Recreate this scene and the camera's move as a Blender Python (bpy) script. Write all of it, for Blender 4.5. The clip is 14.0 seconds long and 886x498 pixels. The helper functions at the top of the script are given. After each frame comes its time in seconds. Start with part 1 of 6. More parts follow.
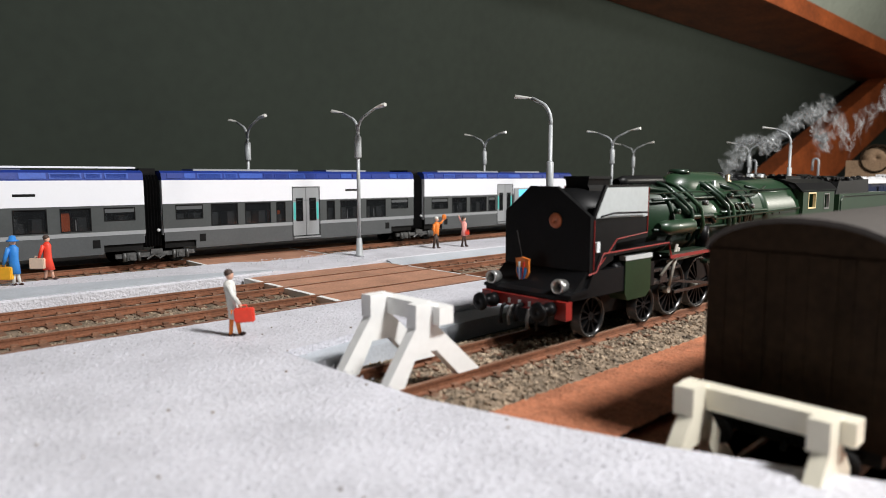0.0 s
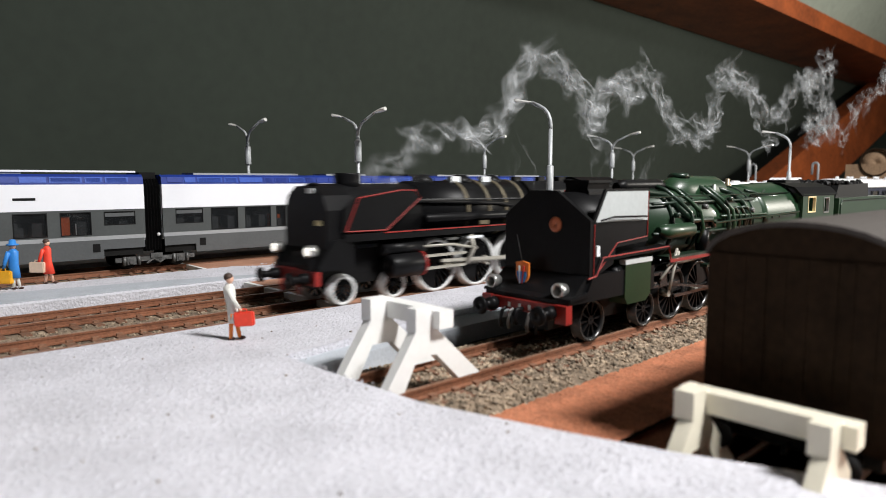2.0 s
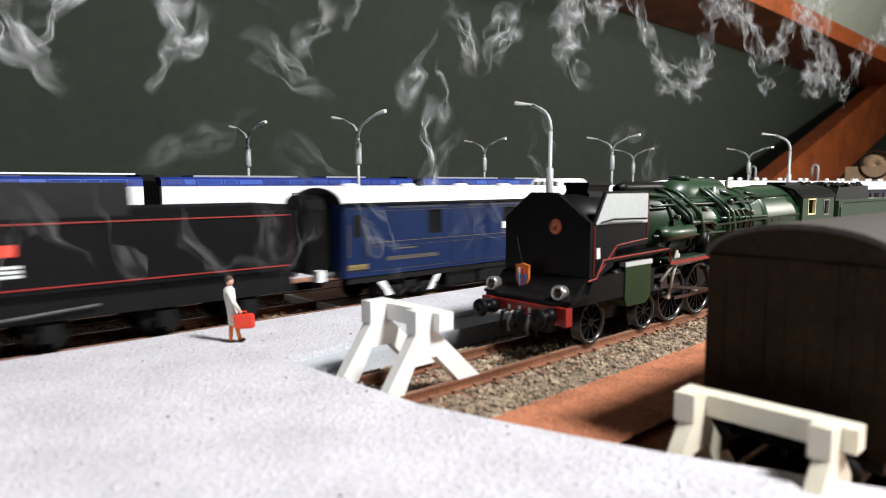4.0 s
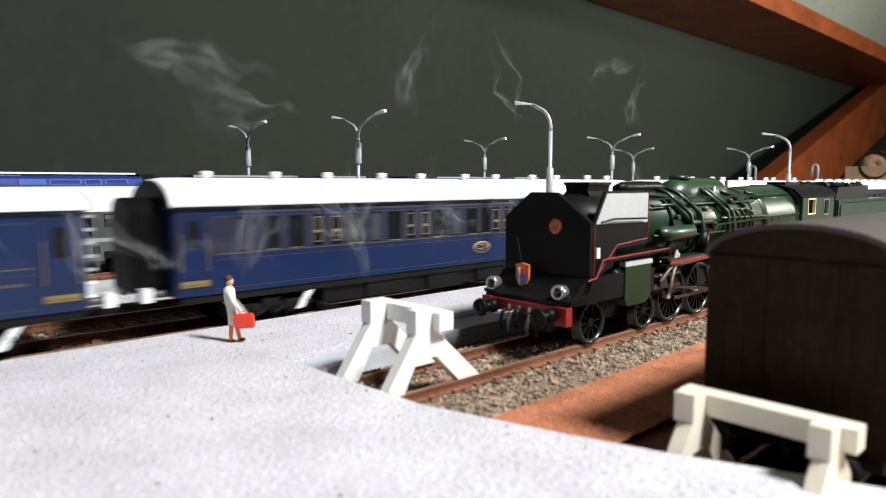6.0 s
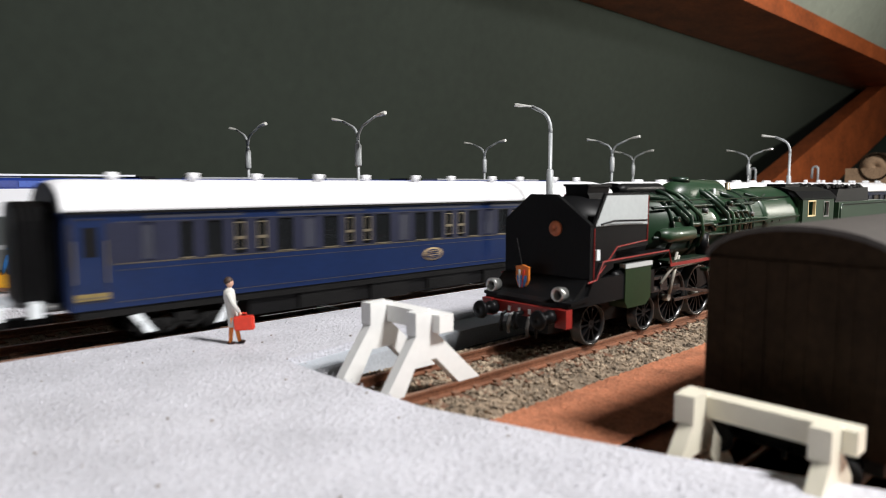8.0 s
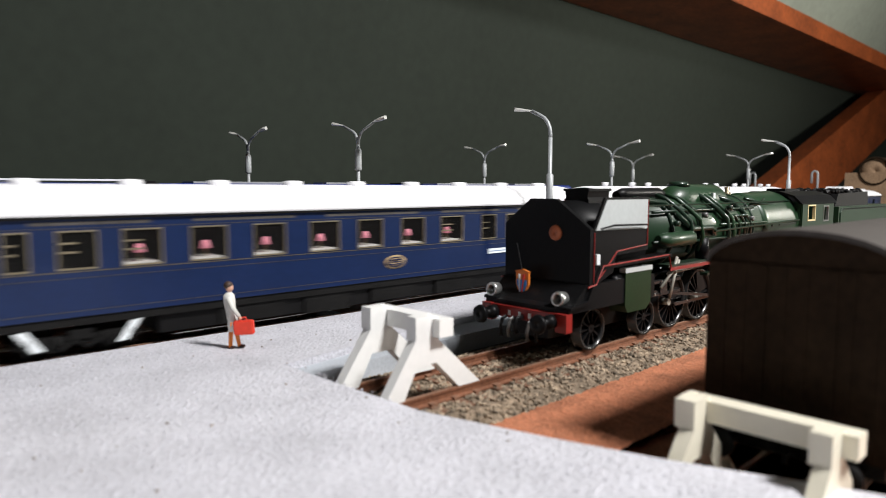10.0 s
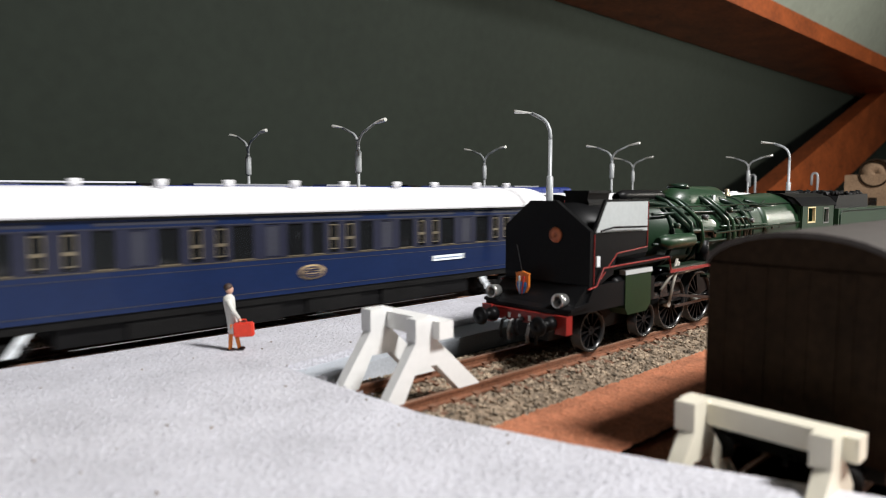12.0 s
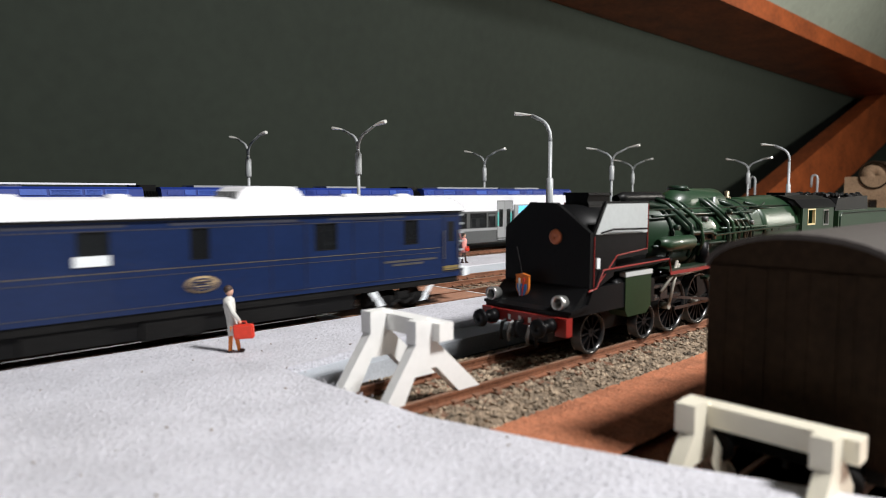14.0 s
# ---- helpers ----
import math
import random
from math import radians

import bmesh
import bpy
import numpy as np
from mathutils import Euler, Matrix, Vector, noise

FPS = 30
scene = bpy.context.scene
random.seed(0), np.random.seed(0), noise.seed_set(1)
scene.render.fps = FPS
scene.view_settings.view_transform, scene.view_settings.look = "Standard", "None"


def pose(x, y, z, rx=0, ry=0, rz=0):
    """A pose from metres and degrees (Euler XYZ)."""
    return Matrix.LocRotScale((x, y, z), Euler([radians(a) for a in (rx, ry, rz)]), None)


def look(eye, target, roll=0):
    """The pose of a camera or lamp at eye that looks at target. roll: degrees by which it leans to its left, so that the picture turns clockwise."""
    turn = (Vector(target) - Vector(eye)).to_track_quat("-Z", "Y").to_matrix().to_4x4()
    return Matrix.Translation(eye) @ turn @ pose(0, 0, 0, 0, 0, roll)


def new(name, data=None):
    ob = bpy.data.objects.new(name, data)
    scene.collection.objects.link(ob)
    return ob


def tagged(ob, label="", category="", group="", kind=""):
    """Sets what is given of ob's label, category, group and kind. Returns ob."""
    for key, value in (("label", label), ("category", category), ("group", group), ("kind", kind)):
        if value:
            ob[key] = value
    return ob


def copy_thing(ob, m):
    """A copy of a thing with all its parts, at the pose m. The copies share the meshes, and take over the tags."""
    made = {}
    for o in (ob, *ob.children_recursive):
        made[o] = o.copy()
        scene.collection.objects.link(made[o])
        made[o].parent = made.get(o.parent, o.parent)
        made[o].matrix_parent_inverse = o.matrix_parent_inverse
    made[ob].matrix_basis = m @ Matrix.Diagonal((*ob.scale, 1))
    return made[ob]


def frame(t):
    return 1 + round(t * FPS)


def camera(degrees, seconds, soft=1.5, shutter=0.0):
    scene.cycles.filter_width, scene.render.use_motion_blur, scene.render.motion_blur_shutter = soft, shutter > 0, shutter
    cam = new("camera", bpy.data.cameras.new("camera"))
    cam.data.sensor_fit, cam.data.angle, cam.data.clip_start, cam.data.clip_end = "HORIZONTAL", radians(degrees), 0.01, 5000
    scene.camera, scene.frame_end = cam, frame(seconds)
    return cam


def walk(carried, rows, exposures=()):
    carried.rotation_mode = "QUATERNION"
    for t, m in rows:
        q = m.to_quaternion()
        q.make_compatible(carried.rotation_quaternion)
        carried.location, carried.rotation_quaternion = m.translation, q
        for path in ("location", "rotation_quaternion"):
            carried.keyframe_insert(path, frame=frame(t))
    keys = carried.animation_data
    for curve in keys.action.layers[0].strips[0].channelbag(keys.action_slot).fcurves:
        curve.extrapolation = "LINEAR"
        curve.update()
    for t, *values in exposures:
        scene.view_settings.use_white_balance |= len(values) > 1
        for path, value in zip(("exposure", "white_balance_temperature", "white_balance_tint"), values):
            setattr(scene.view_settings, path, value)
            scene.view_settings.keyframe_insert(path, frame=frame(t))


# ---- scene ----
# A model railway station in HO size. All lengths below are in millimetres; MM turns them into metres.
MM = 0.001
SPEED = 154.0   # the express, millimetres a second

cam = camera(68, 14.0, soft=0.8, shutter=0.5)
YAW = 47.043
TILT = [(0, 6.333), (0.5, 6.382), (1, 6.382), (1.5, 6.186), (2, 5.99), (2.5, 5.842), (3, 5.793), (3.4, 5.79), (5.5, 5.817),
        (6, 5.817), (6.5, 5.793), (7, 5.768), (7.5, 5.744), (8, 5.646), (10.5, 5.184), (11, 5.135), (11.5, 5.135),
        (12, 5.086), (12.5, 5.086), (13, 5.061), (13.5, 5.061), (14, 4.914)]
walk(cam, [(t, pose(0, 0, 0.0456, 90 - a, 0, YAW - 90)) for t, a in TILT],
     exposures=[(0, 0.0), (1.5, 0.0), (2.5, 0.24), (3.2, 0.28), (5.5, 0.28), (6.4, 0.26), (7, 0.04), (8.2, 0.0), (10.5, -0.02), (14, -0.04)])
cam.data.dof.use_dof, cam.data.dof.focus_distance, cam.data.dof.aperture_fstop = True, 0.285, 21

# ---- light: one bare attic lamp over the near side of the layout, one further down the room ----
world = bpy.data.worlds.new("world")
scene.world = world
world.use_nodes = True
world.node_tree.nodes["Background"].inputs[0].default_value = (0.75, 0.85, 1, 1)
world.node_tree.nodes["Background"].inputs[1].default_value = 0.02
lamp = bpy.data.lights.new("attic_lamp", "AREA")
lamp.shape, lamp.size, lamp.energy, lamp.color = "DISK", 0.16, 10.9, (1, 0.985, 0.975)
new("attic_lamp", lamp).matrix_world = look((0.25, -0.37, 0.64), (0.32, 0.14, 0.0))
far_lamp = bpy.data.lights.new("attic_lamp_far", "AREA")
far_lamp.shape, far_lamp.size, far_lamp.energy, far_lamp.color = "DISK", 0.22, 15, (1, 0.95, 0.86)
new("attic_lamp_far", far_lamp).matrix_world = look((1.65, -0.62, 0.40), (1.25, 0.8, 0.36))


# ---- materials ----
def mat(name, color, rough=0.5, metal=0.0, var=0.12, grain=900, stain=60, bump=0.0, depth=0.0006, coat=0.0, emit=0.0, alpha=1.0, spec=0.5):
    """Colour with grain and stains (scales per metre), fine relief."""
    m = bpy.data.materials.new(name)
    m.use_nodes = True
    nt = m.node_tree
    p = nt.nodes["Principled BSDF"]
    p.inputs["Roughness"].default_value, p.inputs["Metallic"].default_value = rough, metal
    p.inputs["Coat Weight"].default_value, p.inputs["Specular IOR Level"].default_value = coat, spec
    tc = nt.nodes.new("ShaderNodeTexCoord")
    n1, n2 = nt.nodes.new("ShaderNodeTexNoise"), nt.nodes.new("ShaderNodeTexNoise")
    for n, s in ((n1, grain), (n2, stain)):
        n.inputs["Scale"].default_value, n.inputs["Detail"].default_value = s, 4
        nt.links.new(tc.outputs["Object"], n.inputs["Vector"])
    add = nt.nodes.new("ShaderNodeMath")
    nt.links.new(n1.outputs[0], add.inputs[0]), nt.links.new(n2.outputs[0], add.inputs[1])
    ramp = nt.nodes.new("ShaderNodeValToRGB")
    half = nt.nodes.new("ShaderNodeMath")
    half.operation, half.inputs[1].default_value = "MULTIPLY", 0.5
    nt.links.new(add.outputs[0], half.inputs[0]), nt.links.new(half.outputs[0], ramp.inputs[0])
    c = Vector(color)
    ramp.color_ramp.elements[0].position, ramp.color_ramp.elements[1].position = 0.34, 0.66
    ramp.color_ramp.elements[0].color = (*(c * (1 - var * 1.6)), 1)
    ramp.color_ramp.elements[1].color = (*[min(1, v * (1 + var)) for v in c], 1)
    nt.links.new(ramp.outputs[0], p.inputs["Base Color"])
    if bump:
        b = nt.nodes.new("ShaderNodeBump")
        b.inputs["Strength"].default_value, b.inputs["Distance"].default_value = bump, depth
        nt.links.new(n1.outputs[0], b.inputs["Height"]), nt.links.new(b.outputs[0], p.inputs["Normal"])
    if emit:
        p.inputs["Emission Color"].default_value, p.inputs["Emission Strength"].default_value = (*color, 1), emit
    if alpha < 1:
        p.inputs["Alpha"].default_value = alpha
    return m


PLATFORM = mat("platform_grit", (0.605, 0.60, 0.645), 0.95, var=0.12, grain=1050, stain=55, bump=0.75, depth=0.0010)
PLAT_SIDE = mat("platform_side", (0.45, 0.48, 0.52), 0.9, var=0.1, grain=1500, stain=60, bump=0.2)
BALLAST = mat("ballast", (0.24, 0.18, 0.125), 0.95, var=0.5, grain=900, stain=90, bump=1.0)
STONE = mat("stone", (0.31, 0.24, 0.17), 0.9, var=0.5, grain=600, stain=300, bump=0.4)
BOARD = mat("baseboard", (0.05, 0.058, 0.06), 0.9, var=0.2, grain=400, stain=20, bump=0.3)
EARTH = mat("red_earth", (0.46, 0.17, 0.085), 0.95, var=0.3, grain=1300, stain=120, bump=1.0)
RUST = mat("rusty_rail", (0.23, 0.095, 0.05), 0.6, 0.2, var=0.3, grain=1500, stain=80, bump=0.3)
RAILTOP = mat("rail_head", (0.42, 0.24, 0.16), 0.45, 0.5, var=0.25, grain=1800, stain=60)
SLEEPER = mat("sleeper", (0.23, 0.115, 0.068), 0.85, var=0.35, grain=1500, stain=150, bump=0.5)
DECK = mat("crossing_deck", (0.42, 0.215, 0.135), 0.8, var=0.2, grain=1200, stain=70, bump=0.3)
WHITE_PL = mat("white_plastic", (0.82, 0.82, 0.80), 0.45, var=0.03, grain=500, stain=60)
CREAM_PL = mat("cream_plastic", (0.80, 0.75, 0.61), 0.45, var=0.03, grain=500, stain=60)
ROOF_WHITE = mat("white_roof", (0.90, 0.90, 0.93), 0.5, var=0.02, grain=400, stain=40)
AGC_WHITE = mat("railcar_white", (0.78, 0.79, 0.83), 0.4, var=0.01, coat=0.2)
AGC_GREY = mat("railcar_dark_grey", (0.062, 0.068, 0.068), 0.4, var=0.08, coat=0.2)
AGC_LIGHT = mat("railcar_light_grey", (0.30, 0.31, 0.32), 0.4, var=0.05, coat=0.2)
AGC_SKIRT = mat("railcar_skirt", (0.075, 0.08, 0.083), 0.5, var=0.08)
AGC_BLUE = mat("railcar_blue", (0.013, 0.036, 0.23), 0.5, var=0.12, spec=0.25)
AGC_BLUE2 = mat("railcar_blue_hatch", (0.03, 0.085, 0.40), 0.5, var=0.12, spec=0.25)
TEAL = mat("teal_panel", (0.05, 0.52, 0.48), 0.4, var=0.04)
CYAN = mat("lit_display", (0.10, 0.55, 0.85), 0.4, var=0.05, emit=0.55)
BLACK = mat("black_paint", (0.006, 0.006, 0.0066), 0.40, var=0.2, spec=0.13)
MATT = mat("matt_black", (0.0055, 0.0053, 0.0055), 0.5, var=0.3, spec=0.18)
UNDER = mat("underframe", (0.009, 0.0087, 0.0085), 0.6, var=0.3, bump=0.2, spec=0.12)
BOGIE = mat("bogie_grey", (0.12, 0.12, 0.118), 0.45, 0.4, var=0.35, grain=900, stain=300)
NAVY = mat("navy_enamel", (0.0075, 0.0185, 0.066), 0.34, var=0.1, coat=0.12, spec=0.3)
NAVY_TOP = mat("navy_band", (0.018, 0.020, 0.040), 0.4, var=0.12, coat=0.1, spec=0.35)
STEPG = mat("step_gold", (0.26, 0.19, 0.07), 0.45, 0.3, var=0.2)
LETTER = mat("dull_lettering", (0.062, 0.055, 0.052), 0.5, var=0.3)
GOLD = mat("gold_line", (0.16, 0.132, 0.085), 0.45, 0.4, var=0.15)
CREAM = mat("cream_plate", (0.72, 0.62, 0.34), 0.45, var=0.1)
BRASS = mat("brass", (0.34, 0.285, 0.19), 0.38, 0.7, var=0.15)
BLIND = mat("window_blind", (0.026, 0.028, 0.045), 0.5, var=0.15)
LINEN = mat("white_linen", (0.8, 0.78, 0.74), 0.7, var=0.05)
PINK = mat("pink_shade", (0.85, 0.30, 0.38), 0.5, var=0.05, emit=0.3)
# near-black colour that stands for the shade behind the windows
INSIDE_SHADE = mat("interior_shade", (0.03, 0.02, 0.016), 0.7, var=0.3)
SEAT = mat("orange_seat", (0.75, 0.14, 0.03), 0.7, var=0.1)
SIGN = mat("sign_white", (0.78, 0.82, 0.84), 0.4, var=0.05)
INK = mat("sign_ink", (0.25, 0.35, 0.5), 0.5, var=0.05)
GREEN = mat("green_enamel", (0.013, 0.041, 0.017), 0.4, var=0.12, coat=0.22)
DKGREEN = mat("dark_green_pipe", (0.010, 0.026, 0.015), 0.35, var=0.15, coat=0.3)
CASEG = mat("casing_green", (0.011, 0.030, 0.010), 0.4, var=0.15, spec=0.3)
RED = mat("red_paint", (0.27, 0.017, 0.013), 0.45, var=0.15)
SILVER = mat("silver", (0.66, 0.66, 0.64), 0.28, 0.85, var=0.12)
RODS = mat("rod_steel", (0.40, 0.38, 0.33), 0.45, 0.25, var=0.15)
DARKSTEEL = mat("dark_steel", (0.025, 0.025, 0.025), 0.25, 0.2, var=0.2)
TYRE = mat("white_tyre", (0.58, 0.59, 0.59), 0.5, 0.0, var=0.06)
DEFL = mat("pale_panel", (0.52, 0.55, 0.55), 0.3, var=0.05, coat=0.3)
BROWN = mat("wagon_brown", (0.026, 0.0155, 0.0085), 0.75, spec=0.08, var=0.25, grain=700, stain=90, bump=0.2)
WAGONROOF = mat("wagon_roof", (0.062, 0.053, 0.047), 0.75, var=0.15, grain=900, stain=50, bump=0.2)
LAMPGREY = mat("lamp_grey", (0.40, 0.42, 0.43), 0.45, 0.2, var=0.12)
LENS = mat("lamp_lens", (0.80, 0.80, 0.76), 0.25, 0.3, var=0.06)
GLOW = mat("headlight", (1.0, 0.97, 0.88), 0.3, var=0.0, emit=1.3)
WALLM = mat("attic_wall", (0.031, 0.0405, 0.031), 0.9, var=0.10, grain=60, stain=3, bump=0.1)
PLASTER = mat("pale_plaster", (0.5, 0.53, 0.54), 0.9, var=0.05, grain=60, stain=3)
PALEWALL = mat("pale_attic_slope", (0.30, 0.33, 0.28), 0.9, var=0.08, grain=60, stain=4, bump=0.1)
WOOD = mat("stained_beam", (0.34, 0.078, 0.018), 0.6, var=0.3, grain=90, stain=12, coat=0.2)
SKIN = mat("doll_skin", (0.72, 0.42, 0.30), 0.5, var=0.05)
HAIR = mat("doll_hair", (0.06, 0.035, 0.025), 0.6, var=0.2)
COATW = mat("doll_white", (0.74, 0.73, 0.68), 0.6, var=0.06)
REDC = mat("doll_red", (0.80, 0.06, 0.03), 0.5, var=0.06)
BLUEC = mat("doll_blue", (0.03, 0.22, 0.62), 0.5, var=0.06)
ORANGEC = mat("doll_orange", (0.80, 0.22, 0.03), 0.5, var=0.06)
YELLOWC = mat("doll_yellow", (0.85, 0.42, 0.02), 0.5, var=0.06)
PINKC = mat("doll_pink", (0.85, 0.36, 0.32), 0.5, var=0.06)
BEIGEC = mat("doll_beige", (0.72, 0.55, 0.42), 0.5, var=0.06)
SHOE = mat("doll_shoe", (0.05, 0.02, 0.015), 0.5, var=0.1)
DULL = mat("dull_brass", (0.15, 0.125, 0.08), 0.55, 0.2, var=0.2)
CLEAR = mat("clear_glass", (0.03, 0.03, 0.03), 0.06, var=0.02, alpha=0.12)
COPPER = mat("copper_badge", (0.42, 0.12, 0.05), 0.4, 0.3, var=0.15)
CRESTM = mat("crest_gold", (0.50, 0.36, 0.19), 0.45, 0.3, var=0.45, grain=900, stain=500)
STUCCO = mat("stucco", (0.34, 0.22, 0.13), 0.8, var=0.25, grain=500, stain=60)
GLASS = mat("tinted_glass", (0.02, 0.022, 0.024), 0.08, var=0.05, coat=0.5, alpha=0.38)


# ---- mesh helpers ----
def B():
    return bmesh.new()


def box(bm, x0, x1, y0, y1, z0, z1):
    v = [bm.verts.new((x, y, z)) for x in (x0, x1) for y in (y0, y1) for z in (z0, z1)]
    for f in ((0, 1, 3, 2), (4, 6, 7, 5), (0, 4, 5, 1), (2, 3, 7, 6), (0, 2, 6, 4), (1, 5, 7, 3)):
        bm.faces.new([v[i] for i in f])
    return bm


def prism(bm, prof, a, b, axis="x"):
    """A profile drawn out from a to b: (y, z) along x, (x, z) along y, (x, y) along z."""
    def at(p, s):
        return {"x": (s, p[0], p[1]), "y": (p[0], s, p[1]), "z": (p[0], p[1], s)}[axis]
    lo, hi = [bm.verts.new(at(p, a)) for p in prof], [bm.verts.new(at(p, b)) for p in prof]
    n = len(prof)
    for i in range(n):
        bm.faces.new((lo[i], lo[(i + 1) % n], hi[(i + 1) % n], hi[i]))
    bm.faces.new(lo[::-1]), bm.faces.new(hi)
    return bm


def sweep(bm, pts, radii, n=8):
    """A tube through the points, with a radius at each."""
    pts = [Vector(p) for p in pts]
    if not hasattr(radii, "__len__"):
        radii = [radii] * len(pts)
    rings = []
    for i, p in enumerate(pts):
        d = (pts[min(i + 1, len(pts) - 1)] - pts[max(i - 1, 0)]).normalized()
        u = d.orthogonal().normalized() if i == 0 else (u - d * u.dot(d)).normalized()
        w = d.cross(u)
        rings.append([bm.verts.new(p + (u * math.cos(k * 2 * math.pi / n) + w * math.sin(k * 2 * math.pi / n)) * radii[i])
                      for k in range(n)])
    for r, s in zip(rings, rings[1:]):
        for k in range(n):
            bm.faces.new((r[k], r[(k + 1) % n], s[(k + 1) % n], s[k])).smooth = n > 6
    bm.faces.new(rings[0][::-1]), bm.faces.new(rings[-1])
    return bm


def cyl(bm, a, b, r, n=16, r2=None):
    return sweep(bm, [a, b], [r, r if r2 is None else r2], n)


def lathe(bm, c, prof, n=24, axis="y"):
    """A closed profile of (along, radius) turned round an axis through c."""
    rings = []
    for s, r in prof:
        ring = []
        for k in range(n):
            a = 2 * math.pi * k / n
            p, q = r * math.cos(a), r * math.sin(a)
            o = {"x": (s, p, q), "y": (p, s, q), "z": (p, q, s)}[axis]
            ring.append(bm.verts.new(Vector(c) + Vector(o)))
        rings.append(ring)
    for r, s in zip(rings, rings[1:] + rings[:1]):
        for k in range(n):
            bm.faces.new((r[k], r[(k + 1) % n], s[(k + 1) % n], s[k])).smooth = True
    return bm


def ball(bm, c, r, sx=1, sy=1, sz=1, seg=10):
    m = Matrix.LocRotScale(Vector(c), None, Vector((sx, sy, sz)))
    for f in bmesh.ops.create_uvsphere(bm, u_segments=seg, v_segments=max(5, seg * 2 // 3), radius=r, matrix=m)["verts"]:
        for g in f.link_faces:
            g.smooth = True
    return bm


def mesh_of(name, pieces, bevel=0.0):
    """One mesh from pairs of bmesh and material, scaled to metres."""
    me = bpy.data.meshes.new(name)
    whole = B()
    for i, (bm, m) in enumerate(pieces):
        if bevel:
            bmesh.ops.bevel(bm, geom=[e for e in bm.edges if len(e.link_faces) == 2 and e.calc_face_angle() > 0.6],
                            offset=bevel, segments=1, affect="EDGES")
        bmesh.ops.recalc_face_normals(bm, faces=bm.faces)
        for f in bm.faces:
            f.material_index = i
        tmp = bpy.data.meshes.new("tmp")
        bm.to_mesh(tmp)
        whole.from_mesh(tmp)
        bpy.data.meshes.remove(tmp)
        bm.free()
        me.materials.append(m)
    bmesh.ops.scale(whole, vec=(MM, MM, MM), verts=whole.verts)
    whole.to_mesh(me)
    whole.free()
    return me


def part(name, bm, material, parent=None, label="", bevel=0.0, at=None):
    ob = new(name, mesh_of(name, [(bm, material)], bevel))
    ob.parent = parent
    if at is not None:
        ob.location = Vector(at) * MM
    return tagged(ob, label)


def again(ob, at, parent=None):
    """A like part on the same mesh, at another place."""
    made = new(ob.name.split(".")[0], ob.data)
    made.parent, made.location = parent or ob.parent, Vector(at) * MM
    return made


def thing(name, label, category, at=(0, 0, 0), group="", turn=0, kind=""):
    ob = new(name)
    ob.empty_display_size = 0.005
    ob.matrix_basis = pose(at[0] * MM, at[1] * MM, at[2] * MM, 0, 0, turn)
    return tagged(ob, label, category, group, kind)


# ---- ground, platforms, tracks ----
TRACK_C, TRACK_B, TRACK_P, TRACK_A, TRACK_D = 115.2, 208.0, 250.0, 366.0, 39.5


def structure(name, bm, material, label, category, bevel=0.0):
    ob = part(name, bm, material, None, "", bevel)
    return tagged(ob, label, category, "", "structure")


bm = B()
box(bm, -900, 2600, -500, 1000, -30, -7)
structure("ground", bm, BOARD, "dark grey baseboard under the whole layout", "ground")


def rough_sheet(x0, x1, y0, y1, z, step, amp, seed=0):
    bm = B()
    nx, ny = int((x1 - x0) / step) + 1, int((y1 - y0) / step) + 1
    v = [[bm.verts.new((x0 + (x1 - x0) * i / nx, y0 + (y1 - y0) * j / ny,
                        z + amp * noise.noise(Vector((i * 0.71 + seed, j * 0.63, seed))))) for j in range(ny + 1)] for i in range(nx + 1)]
    for i in range(nx):
        for j in range(ny):
            bm.faces.new((v[i][j], v[i + 1][j], v[i + 1][j + 1], v[i][j + 1])).smooth = True
    return bm


structure("ground_earth", rough_sheet(60, 420, 66, 92, -4.2, 1.2, 0.7, 3), EARTH, "rough red-orange earth between the sidings", "ground")
structure("ground_low", box(B(), 60, 420, -60, 68, -9.6, -6.4), EARTH, "red earth under the goods siding", "ground")


def ballast_bed(name, y, x0, x1, half=17, low=-6.5):
    bm = prism(B(), [(y - half - 11, low), (y + half + 11, low), (y + half, -2.9), (y - half, -2.9)], x0, x1)
    return structure(name, bm, BALLAST, "grey-brown ballast bed under a track", "ballast")


ballast_bed("ballast_siding", TRACK_C, 74, 1500)
ballast_bed("ballast_main", TRACK_B, -700, 1500)
ballast_bed("ballast_passing", TRACK_P, -700, 1500)
ballast_bed("ballast_far", TRACK_A, -700, 1500)
ballast_bed("ballast_goods", TRACK_D - 0.2, 96, 900, 15, -9.2).location.z = -0.0035


